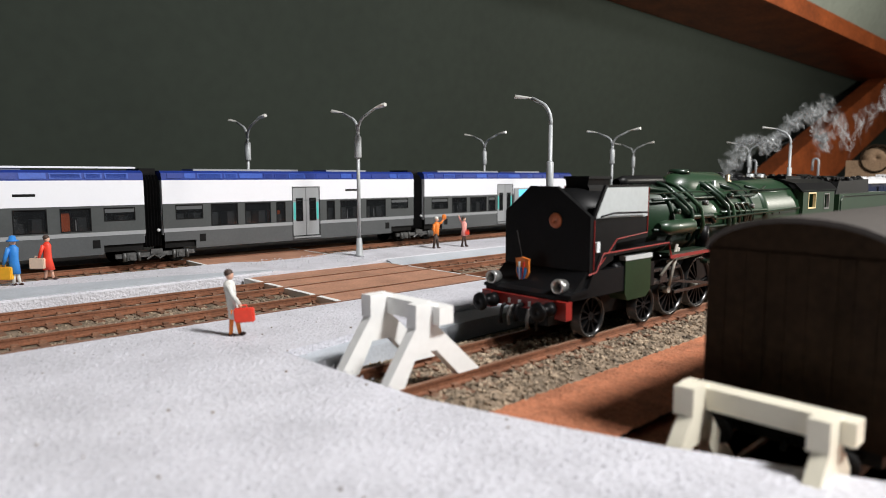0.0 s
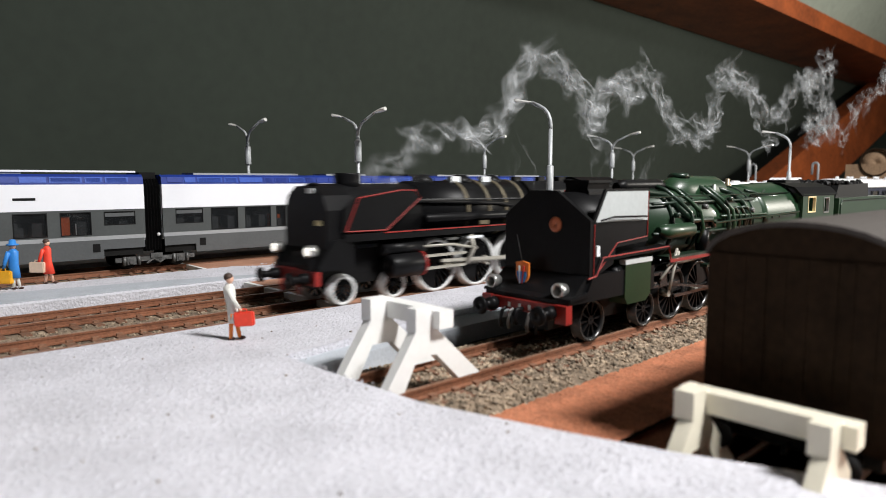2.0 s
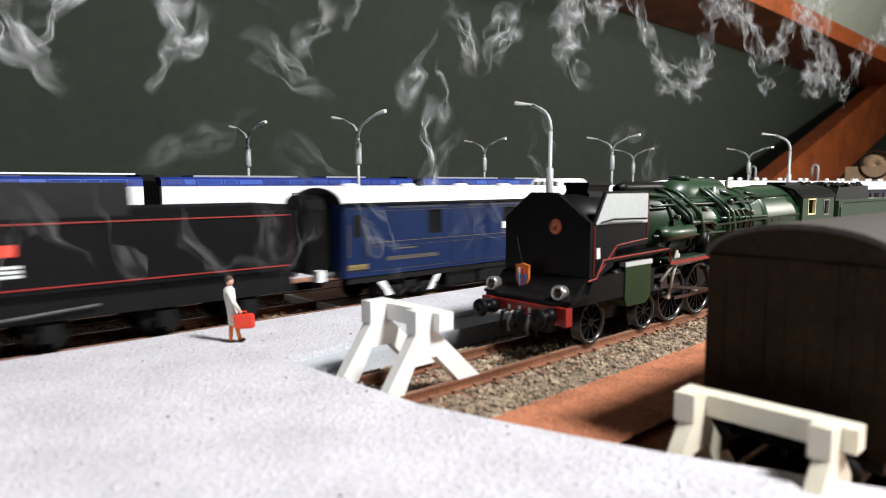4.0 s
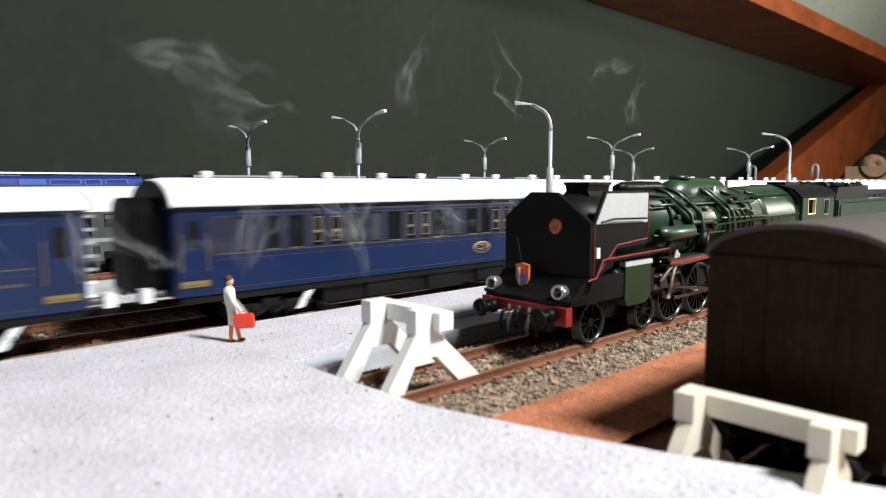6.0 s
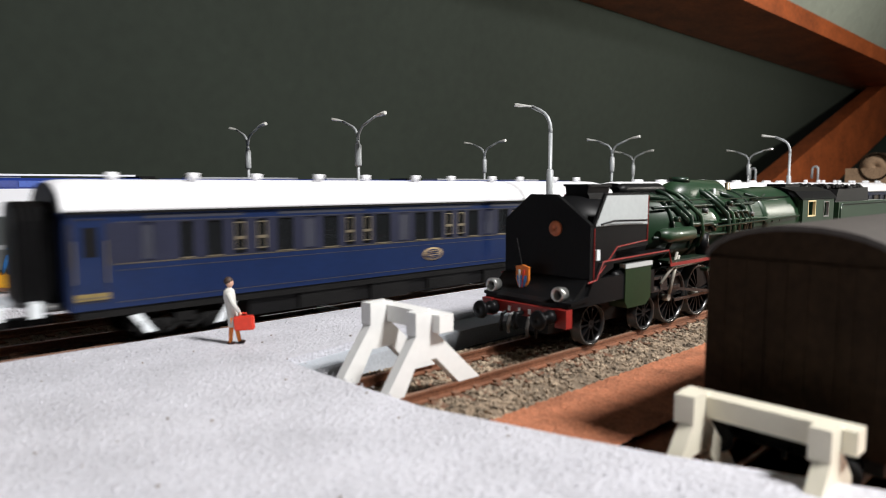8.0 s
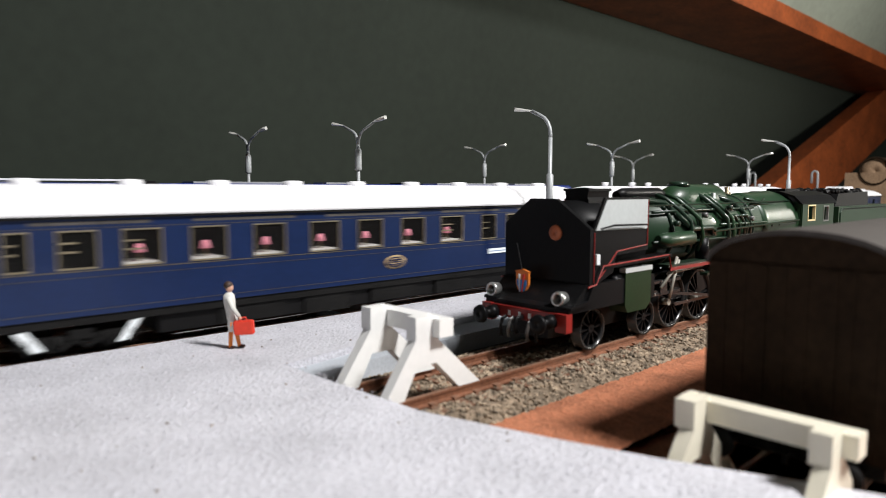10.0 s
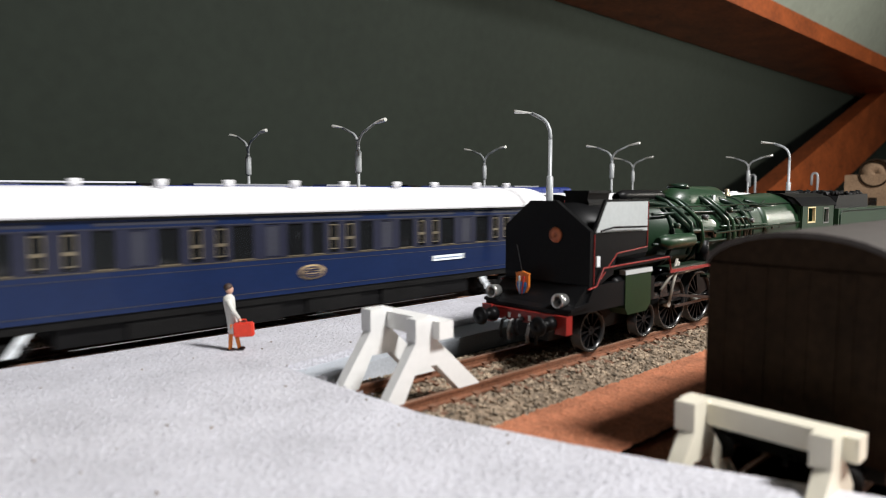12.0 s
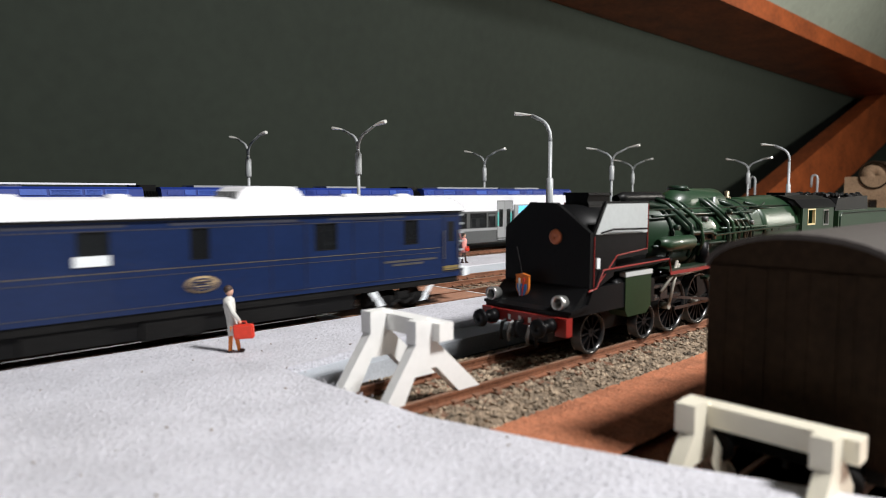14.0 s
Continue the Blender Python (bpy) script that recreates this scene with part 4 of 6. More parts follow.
    # pipes along the boiler
    def on(x, a, r=12.7):
        return (x, -r * math.cos(a), 31 + r * math.sin(a))
    runs = ([on(182, 1.1), on(190, 1.0), on(198, 0.9), on(203, 0.35), on(208, 0.1), on(222, 0.1), on(224, -0.1)],
            [on(186, 0.6), on(210, 0.62), on(240, 0.6), on(262, 0.62)],
            [on(240, 1.2), on(247, 0.9), on(251, 0.5), on(252, 0.1), on(250, -0.3)], [on(228, 0.15, 13.2), on(268, 0.12, 13.2)],
            [on(262, 0.75), on(285, 0.7), on(300, 0.62, 13)], [on(262, 1.0), on(272, 0.8), on(280, 0.95)],
            [on(183, -0.15), on(200, -0.22), on(262, -0.2, 13.4)])
    for i, r in enumerate(runs):
        part("boiler_pipe", sweep(B(), [Vector(p) for p in r], 0.95 if i in (0, 2) else 0.5, 8), DKGREEN if i != 3 else GREEN, t)
    for k in range(4):
        x = 238 + k * 5
        part("bent_pipe", sweep(B(), [on(x - 6, 0.36, 13), on(x - 2, 0.36, 13.3), on(x, 0.1, 13.5), on(x + 0.5, -0.35, 13.5)], 0.6, 8), DKGREEN, t)
        part("lubricator", cyl(B(), (232 + k * 4.5, -13.4, 22), (232 + k * 4.5, -13.4, 25.2), 1.2, 10), BOGIE, t)
    for k, x in enumerate((199, 206, 226, 230)):
        part("bent_pipe", sweep(B(), [on(x, 1.35, 13.2), on(x + 1, 1.0, 13.4), on(x + 3, 0.6, 13.5), on(x + 7, 0.3, 13.6), on(x + 8, -0.1, 13.6), on(x + 8, -0.5, 13.4)], 0.75 if k < 2 else 0.95, 8), GREEN if k % 2 else DKGREEN, t)
    for k in range(4):
        part("valve", lathe(B(), (196 + k * 19, -13.6, 34.5 + 2.2 * (k % 3)), [(-0.8, 0.1), (-0.8, 0.9), (0.9, 0.9), (0.9, 0.1)], 10), BOGIE if k % 2 else DKGREEN, t)
    for k in range(9):
        part("washout_plug", ball(B(), (268 + (k % 5) * 7, -12.9, 27 + 4 * (k // 5)), 0.7, 1, 0.6, 1, 8), DKGREEN, t)
    part("step_ladder", box(B(), 214, 222, -15.6, -13, 16.5, 17.4), DKGREEN, t)
    part("reach_rod", sweep(B(), [on(222, 0.0, 14), on(300, 0.1, 14.4)], 0.4, 6), DKGREEN, t)
    part("air_pump", sweep(B(), [(186, -12.6, 30), (190, -13, 29.5), (206, -13, 29.5), (209, -12.4, 30)], [1.2, 2.4, 2.4, 1.4], 14), GREEN, t)
    part("air_pump", cyl(B(), (216, -12.5, 22), (216, -12.5, 29), 2.2, 14), BLACK, t)
    part("boiler_handrail", sweep(B(), [on(184, 0.75, 13.6), on(300, 0.75, 13.8)], 0.28, 6), DKGREEN, t)
    # firebox and cab
    part("firebox", lathe(B(), (0, 0, 31), [(268, 0.2), (268, 12.5), (272, 12.8), (302, 13.6), (304, 13.6), (304, 0.2)], 40, "x"), GREEN, t, "green rounded firebox")
    part("ash_box", box(B(), 270, 304, -11, 11, 14, 24), BLACK, t, "", 0.5)
    holes = [(308, 317.5, 31.5, 38.6), (328, 335, 30.8, 38)]
    for s_ in (-1, 1):
        y = s_ * 14.6
        sd = part("cab_side", side_with_holes(B(), 302, 342, 20, 39.5, holes, y - 0.4, y + 0.4), GREEN, t, "green cab side")
        for a, b, c, d in holes:
            part("window_frame", rim(B(), a, b, c, d, y - 0.6, y + 0.6, 0.6), CREAM if a < 320 else SILVER, sd)
    part("cab_front", box(B(), 302, 303, -14, 14, 30, 40), GREEN, t)
    part("cab_roof", prism(B(), [(-15.4, 39), (-12, 42.6), (-6, 44.4), (6, 44.4), (12, 42.6), (15.4, 39), (14.2, 39), (11.4, 41.8), (6, 43.5), (-6, 43.5), (-11.4, 41.8), (-14.2, 39)], 300, 346), BLACK, t, "dark curved cab roof")
    part("roof_vent", box(B(), 312, 330, -4, 4, 44.2, 45.6), BLACK, t, "", 0.4)
    part("cab_floor", box(B(), 303, 345, -14, 14, 19, 20.2), BLACK, t)
    part("frame", box(B(), 140, 345, -6.5, 6.5, 5, 15), BLACK, t)
    # wheels and gear
    for x, r in ((155.5, 6.1), (184, 5.6)):
        for y in (-8.9, 8.9):
            spoked_wheel(r, 10, 0.8, "leading_wheel", t, (x, y, r), DARKSTEEL)
    for x in (200.5, 219.5, 238.5, 257.5):
        for y in (-8.9, 8.9):
            spoked_wheel(9.0, 16, 0.9, "driving_wheel", t, (x, y, 9.0), DARKSTEEL)
    for y in (-8.9, 8.9):
        spoked_wheel(5.6, 10, 0.8, "trailing_wheel", t, (312, y, 5.6), DARKSTEEL)
    part("coupling_rod", box(B(), 199, 264, -12, -11.2, 7.6, 8.6), DARKSTEEL, t, "", 0.15)
    part("connecting_rod", prism(B(), [(180, 14.1), (224, 8.0), (224, 9.0), (180, 14.9)], -13.4, -12.6, "y"), DARKSTEEL, t)
    part("slide_bar", box(B(), 178, 199, -13.8, -12.2, 16.4, 17.3), DARKSTEEL, t)
    part("slide_bar", box(B(), 178, 199, -13.8, -12.2, 12.6, 13.5), DARKSTEEL, t)
    part("crosshead", box(B(), 186, 190, -14, -12, 12.8, 17), DARKSTEEL, t, "", 0.2)
    part("valve_link", sweep(B(), [(192, -13.8, 11), (194, -14, 17), (197, -14, 23)], 0.5, 8), RODS, t)
    part("valve_link", sweep(B(), [(186, -14, 15), (193, -14.4, 20), (195.5, -14.2, 24)], 0.45, 8), RODS, t)
    part("valve_link", sweep(B(), [(190, -14, 19), (214, -14, 20)], 0.45, 8), RODS, t)
    return t


green_loco()


def green_tender():
    t = thing("tender", "green tender heaped with coal behind the green locomotive", "tender", (0, TRACK_C, 0))
    part("body", box(B(), 350, 440, -14.8, 14.8, 12, 37), GREEN, t, "green tender side", 0.8)
    part("beading", sweep(B(), [(352, -15, 16), (352, -15, 34), (354, -15, 36), (438, -15, 36)], 0.35, 6), DKGREEN, t)
    part("coal_bunker", prism(B(), [(352, 37), (356, 43), (404, 44), (406, 37)], -12.5, 12.5, "y"), MATT, t, "black coal bunker", 0.4)
    coal = B()
    rng = random.Random(5)
    for i in range(150):
        r = rng.uniform(1.0, 2.0)
        x, y = rng.uniform(352, 402), rng.uniform(-11, 11)
        m = Matrix.Translation((x, y, 43.6 + rng.uniform(-0.8, 0.9))) @ Euler((i, i * 2.1, i * 0.7)).to_matrix().to_4x4()
        bmesh.ops.create_icosphere(coal, subdivisions=1, radius=r, matrix=m)
    tagged(part("coal", coal, MATT, t, "lumps of shiny black coal"), kind="stuff")
    part("underframe", box(B(), 350, 440, -10, 10, 6, 12), UNDER, t)
    for x in (362, 380, 412, 430):
        w = B()
        for y in (-8.9, 8.9):
            plain_wheel(w, x, y, 5.6, 5.6)
        part("wheelset", cyl(w, (x, -8, 5.6), (x, 8, 5.6), 1, 8), BLACK, t)
    return t


green_tender()


# ---- far end of the layout: small arched lamps and a station building ----
def arch_post(x, y, h):
    t = thing("arched_post", "small grey arched post at the far platform end", "post", (x, y, 1.5), "arched posts")
    part("post", sweep(B(), [(0, -3, 0), (0, -3, h - 4)] + [(0, -3 * math.cos(a), h - 4 + 3.4 * math.sin(a)) for a in (0.5, 1, 1.57, 2.1, 2.6)] + [(0, 3, h - 4), (0, 3, h - 14)], 1.2, 8), LAMPGREY, t)


arch_post(745, 300, 62)
arch_post(800, 255, 64)


def station_house():
    t = thing("station_house", "small pale station building with a round gable", "building", (930, 232, -7))
    part("wall", box(B(), 0, 120, -35, 30, 0, 72), STUCCO, t, "", 1)
    part("gable", lathe(B(), (2, -2, 74), [(0, 0.2), (0, 15), (60, 15), (60, 0.2)], 28, "x"), STUCCO, t)
    part("roof", lathe(B(), (-2, -2, 74), [(0, 15.2), (0, 17), (66, 17), (66, 15.2)], 28, "x"), BROWN, t)
    for y in (-26, -6, 14):
        w = part("window", box(B(), -0.8, 0.4, y, y + 9, 26, 44), BROWN, t)
        part("pane", box(B(), -1.0, -0.6, y + 1.2, y + 7.8, 27.5, 42.5), GLASS, w)


station_house()


# ---- the express: blue carriages, each built from its leading end at x = 0 ----
def carriage_shell(t, L, holes, dining=False, crown=9.6):
    Y = -16.0
    part("lower_panel", box(B(), 0.6, L - 0.6, Y, Y + 1, 11.6, 23.4), NAVY, t, "glossy navy lower side")
    part("window_panel", side_with_holes(B(), 0.6, L - 0.6, 23.4, 35, holes, Y, Y + 1), NAVY if dining else NAVY_TOP, t, "navy window band")
    part("letter_board", box(B(), 0.6, L - 0.6, Y, Y + 1, 35, 38.2), NAVY, t)
    part("far_side", box(B(), 0.6, L - 0.6, 15, 16, 11.6, 38.2), NAVY, t)
    part("floor_pan", box(B(), 1, L - 1, -15, 15, 11, 12.4), UNDER, t)
    for x in (0, L - 1):
        part("end_wall", box(B(), x, x + 1, -15.2, 15.2, 11.6, 39.5), NAVY, t)
    arc = [(16.6 * math.sin(a), 37.4 + crown * math.cos(a)) for a in [-1.5 + 3.0 * i / 18 for i in range(19)]]
    rings, bm = [], B()
    for x, k in ((-0.6, 0.9), (0.2, 0.95), (2.5, 0.99), (8, 1.0), (L - 8, 1.0), (L - 2.5, 0.99), (L - 0.2, 0.95), (L + 0.6, 0.9)):
        rings.append([bm.verts.new((x, p, 38 + (q - 38) * k)) for p, q in arc])
    for r, s in zip(rings, rings[1:]):
        for k in range(len(arc) - 1):
            bm.faces.new((r[k], r[k + 1], s[k + 1], s[k])).smooth = True
        bm.faces.new((r[-1], r[0], s[0], s[-1]))
    bm.faces.new(rings[0][::-1]), bm.faces.new(rings[-1])
    roof = part("roof", bm, ROOF_WHITE, t, "bright white curved roof")
    for x0, x1 in ((-1.1, -0.7), (L + 0.7, L + 1.1)):
        part("end_arch", prism(B(), [(p * 0.985, 37.6 + (q - 37.6) * 0.9) for p, q in arc], x0, x1), MATT, roof, "black arched roof end")
    part("gutter", box(B(), 0, L, -16.9, -16.2, 37.6, 38.3), MATT, roof)
    lines = [("gold_line", 23.6, 0.22), ("gold_line", 21.9, 0.14), ("foot_line", 13.1, 0.14), ("gold_line", 35.1, 0.16)]
    for nm, z, h in lines:
        part(nm, box(B(), 12, L - 12, Y - 0.12, Y + 0.1, z, z + h), GOLD if z > 23 and z < 30 else LETTER, t)
    for x0, x1 in ((20, 50), (62, 96), (108, 150), (162, 196), (208, 240)):
        if x1 < L - 10:
            part("letter_strip", box(B(), x0, x1, Y - 0.08, Y + 0.1, 36, 36.9), LETTER if dining and crown > 8 else BLIND, t)
    # vestibule doors and yellow step plates
    for a in (1.6, L - 10.4):
        d = part("door", rim(B(), a, a + 8.6, 13.6, 36.4, Y - 0.15, Y + 0.3, 0.45), NAVY_TOP, t, "navy vestibule door")
        part("door_leaf", box(B(), a + 0.6, a + 8, Y - 0.06, Y + 0.3, 17.6, 35.8), NAVY, d)
        part("door_window", box(B(), a + 2.6, a + 6.2, Y - 0.1, Y + 0.1, 26, 34), MATT, d)
        part("step_plate", box(B(), a, a + 8.6, Y - 0.5, Y, 14.4, 16.2), STEPG, d, "dull gold step plate", 0.15)
        part("plate_line", box(B(), a + 0.3, a + 8.3, Y - 0.62, Y - 0.45, 14.9, 15.3), GOLD, d)
        for x in (a + 0.2, a + 8.2):
            part("grab_rail", sweep(B(), [(x, Y - 0.7, 19), (x, Y - 0.7, 30.5)], 0.2, 6), BRASS, d)
    # bellows and buffers
    part("gangway_bellows", folded(B(), [(-8.6, 13), (-8.6, 36), (-6.6, 39.6), (-3, 41), (3, 41), (6.6, 39.6), (8.6, 36), (8.6, 13)], -9.6, 0.2, 6, 0.93), MATT, t, "black folded gangway bellows")
    part("end_frame", rim(B(), -9, 9, 12.6, 40, L + 0.2, L + 1.2, 1.2), MATT, t).matrix_basis = Matrix(((0, 1, 0, 0), (1, 0, 0, 0), (0, 0, 1, 0), (0, 0, 0, 1)))
    for k in range(7):
        part("ladder_rung", box(B(), L, L + 2.4, -14.8, -13.6, 14.5 + k * 3.6, 15.3 + k * 3.6), SIGN if k < 2 else LAMPGREY, t)
    for x, s in ((0, -1), (L, 1)):
        for y in (-9.8, 9.8):
            b = part("buffer", cyl(B(), (x, y, 12.6), (x + s * 6, y, 12.6), 1.1, 10), BOGIE, t)
            part("buffer_head", box(B(), min(x + s * 5, x + s * 8), max(x + s * 5, x + s * 8), y - 2.4, y + 2.4, 10.6, 14.6), SIGN, b, "white square buffer head", 0.5)
        part("coupler", box(B(), min(x, x + s * 11.5), max(x, x + s * 11.5), -2, 2, 7, 9), UNDER, t)
    # underframe
    part("solebar", box(B(), 2, L - 2, -15.4, -14.2, 9.2, 11.6), UNDER, t)
    for x0, x1, z0 in ((70, 92, 3.8), (100, 118, 3.2), (128, 150, 4), (160, 180, 3.6)):
        if x1 < L - 60:
            part("battery_box", box(B(), x0, x1, -14.6, -6, z0, 9.6), UNDER, t, "", 0.3)
    part("underbody", box(B(), 52, L - 52, -13.6, 13.6, 3.6, 11.2), MATT, t, "", 0.4)
    for a, b in ((56, L * 0.46), (L * 0.5, L - 60)):
        part("pipe_line", sweep(B(), [(a, -14.2, 2.9), (b, -14.2, 3.1)], 0.1, 5), BOGIE, t)
    for bx in (31, L - 31):
        b = bogie_frame(t, bx, "bogie", UNDER, 14.6, 30, 4.8)
        for dx, lean in ((-11.5, 1), (11.5, -1)):
            part("white_guard", prism(B(), [(bx + dx - lean * 2.6 - 1.4, 8.8), (bx + dx - lean * 2.6 + 1.4, 9.2), (bx + dx + lean * 1.4 + 1.4, 3.6), (bx + dx + lean * 1.4 - 1.4, 3.4)], -15.9, -15.3, "y"), SIGN, b, "white slanted guard plate")
    # shade behind the carriage windows, put in as a dark upright sheet
    part("cabin_shade", box(B(), 2, L - 2, 2, 3, 12, 37), INSIDE_SHADE, t, "dark sheet for the shade inside the carriage")


def emblem(t, x):
    e = part("crest", lathe(B(), (0, 0, 0), [(0, 0.1), (0, 5.2), (0.25, 5.0), (0.25, 0.1)], 26), CRESTM, t, "gold oval crest with scrollwork")
    e.scale, e.location = (1, 1, 0.5), Vector((x, -16.3, 18.2)) * MM
    part("crest_scroll", lathe(B(), (0, 0, 0), [(-0.25, 3.2), (-0.25, 3.9), (0, 3.9), (0, 3.2)], 22), NAVY, e)
    for k in (-1.6, 0, 1.6):
        part("crest_bar", box(B(), -2.4, 2.4, -0.3, 0, k - 0.35, k + 0.35), NAVY, e)


def nameboard(t, a, b):
    n = part("name_board", box(B(), a, b, -16.4, -16, 17.8, 19.9), SIGN, t, "white destination board", 0.1)
    part("board_line", box(B(), a + 1, b - 1, -16.5, -16.38, 18.65, 19.0), INK, n)


def sleeper_windows(t, L):
    """Wide, narrow brass-barred and blinded windows in the order of a sleeping car."""
    row = [(19, 23, "d"), (30, 34, "w"), (38, 43, "w"), (46.8, 50.4, "n"), (54.2, 57.8, "n"), (61.5, 67.3, "w"), (71, 76.2, "d"), (78.8, 85, "w"),
           (88, 91.6, "n"), (95.6, 99.2, "n"), (101, 108, "w"), (112, 117.6, "d"), (120, 126.4, "w"), (129, 134, "w"), (136.2, 139.8, "n"), (143, 146.6, "n"),
           (149, 155, "w"), (158.5, 164.6, "d"), (167.4, 174, "w"), (176.8, 180, "n"), (184, 187.2, "n"), (188.8, 196, "w"), (200, 206, "d"), (208.6, 216, "w"),
           (219, 222.2, "n"), (226, 229.6, "n"), (231.8, 239, "w"), (243, 248.6, "d")]
    return [r for r in row if r[1] < L - 10]


def lug_window(t, a, b, kind):
    if kind == "d":
        w = part("window", rim(B(), a, b, 24.4, 34.6, -16.1, -15.5, 0.3), NAVY_TOP, t)
        part("blind", box(B(), a + 0.3, b - 0.3, -15.9, -15.6, 24.7, 34.3), BLIND, w)
    elif kind == "n":
        w = part("window", rim(B(), a, b, 25.4, 34.0, -16.2, -15.5, 0.32), BRASS, t, "narrow brass-framed window")
        part("pane", box(B(), a + 0.32, b - 0.32, -15.8, -15.6, 24.4, 34.6), GLASS, w)
        part("glazing_bar", box(B(), a, b, -16.25, -15.7, 28.6, 29.5), BRASS, w)
    else:
        w = part("window", rim(B(), a, b, 24.2, 34.8, -16.08, -15.5, 0.28), MATT, t)
        part("pane", box(B(), a + 0.28, b - 0.28, -15.8, -15.6, 24.5, 34.5), GLASS, w)
        part("brass_sill", box(B(), a, b, -16.3, -16.0, 24.0, 24.3), BRASS, w)


def sleeping_car():
    L = 258
    t = thing("sleeping_car", "navy blue sleeping carriage with white roof and gold crest", "carriage", (0, TRACK_B, 0), "express carriages")
    row = sleeper_windows(t, L)
    carriage_shell(t, L, [(a, b, 24.2, 34.8) for a, b, _ in row])
    for a, b, k in row:
        lug_window(t, a, b, k)
    emblem(t, 129), nameboard(t, 184, 201)
    for k in range(11):
        part("roof_vent", lathe(B(), (16 + k * 22.6, -6 if k % 2 else -3, 0), [(45.4, 0.1), (45.4, 1.3), (47.2, 1.3), (47.3, 1.6), (49.0, 1.6), (49.2, 0.1)], 12, "z"), ROOF_WHITE, t)
    return t


def dining_car():
    L = 257
    t = thing("dining_car", "navy blue dining carriage with pink table lamps inside", "carriage", (0, TRACK_B, 0), "express carriages")
    row = [(14, 20), (26, 36), (42, 53), (61, 72.5), (81, 92.5), (101.5, 113.5), (121, 132.5), (141, 153), (161.4, 174), (184.8, 194), (200.5, 208.5), (219, 236)]
    carriage_shell(t, L, [(a, b, 24.2, 34.6) for a, b in row], True)
    for i, (a, b) in enumerate(row):
        w = part("window", rim(B(), a, b, 24.2, 34.6, -16.3, -15.5, 0.45), BRASS, t, "brass-framed dining window")
        part("pane", box(B(), a + 0.4, b - 0.4, -15.8, -15.6, 24.6, 34.2), CLEAR, w)
        if i in (0, 1, 2, 8, 9, 11):
            part("glazing_bar", box(B(), a, (a + b) / 2, -16.3, -15.7, 31, 31.5), BRASS, w)
            part("glazing_bar", box(B(), a, (a + b) / 2, -16.3, -15.7, 28.6, 29.1), BRASS, w)
        if 1 < i < 9:
            m = (a + b) / 2
            part("table", box(B(), a + 1, b - 1, -14.8, -4, 24.0, 25.1), LINEN, t, "table with white cloth", 0.2)
            lampx = part("table_lamp", cyl(B(), (m, -13, 25), (m, -13, 27.6), 0.4, 8), BRASS, t)
            part("lamp_shade", lathe(B(), (m, -13, 0), [(27.6, 0.2), (27.6, 1.6), (30.0, 0.9), (30.1, 0.2)], 14, "z"), PINK, lampx, "glowing pink lamp shade")
    emblem(t, 138), nameboard(t, 189, 205)
    for k in range(9):
        part("roof_vent", lathe(B(), (22 + k * 27, -3, 0), [(45.4, 0.1), (45.4, 3), (47.4, 3.3), (48.2, 3.0), (48.4, 0.1)], 16, "z"), ROOF_WHITE, t)
    return t


def baggage_car():
    L = 226
    t = thing("baggage_car", "navy blue baggage van with white roof and lookout dome", "carriage", (0, TRACK_B, 0), "express carriages")
    row = [(40, 47), (83.8, 91.8), (114, 119.8), (156.6, 165.4), (195.6, 202.6)]
    carriage_shell(t, L, [(a, b, 25.8, 35) for a, b in row], True, 6.8)
    for i, (a, b) in enumerate(row):
        w = part("window", rim(B(), a, b, 25.8, 35, -16.1, -15.5, 0.3), MATT, t)
        part("pane", box(B(), a + 0.3, b - 0.3, -15.8, -15.6, 26, 34.8), GLASS, w)
        if i == 1:
            part("lowered_blind", box(B(), a - 1, b, -16.5, -15.9, 25.8, 28.6), SIGN, w, "white lowered blind")
    emblem(t, 117)
    for a, b, z, h in ((186, 212, 19.3, 0.8), (190, 205, 18.0, 0.8), (24, 34, 20.6, 0.6), (19, 45, 16.6, 1.5)):
        part("lettering_bar", box(B(), a, b, -16.12, -15.9, z, z + h), LETTER, t)
    for a in (52, 140, 172):
        part("sliding_door", rim(B(), a, a + 13, 13, 36, -16.2, -15.9, 0.3), NAVY_TOP, t)
    prof = []
    for i in range(13):
        a = math.pi * i / 12
        prof.append((144.5 - 12.2 * math.cos(a), 42.6 + 5.0 * min(1, math.sin(a) * 1.35)))
    dome = part("lookout_dome", prism(B(), prof, -9, 9, "y"), ROOF_WHITE, t, "white rounded lookout dome", 0.8)
    for k in range(4):
        part("dome_slat", box(B(), 132.2, 133.0, -7.4 + k * 4, -5.2 + k * 4, 43.8, 46.0), BOGIE, dome)
    for k in (12, 40, 70, 98, 180, 205):
        part("roof_vent", lathe(B(), (k, -3, 0), [(43.2, 0.1), (43.2, 3), (44.6, 3.2), (45.1, 2.6), (45.2, 0.1)], 14, "z"), ROOF_WHITE, t)
    return t


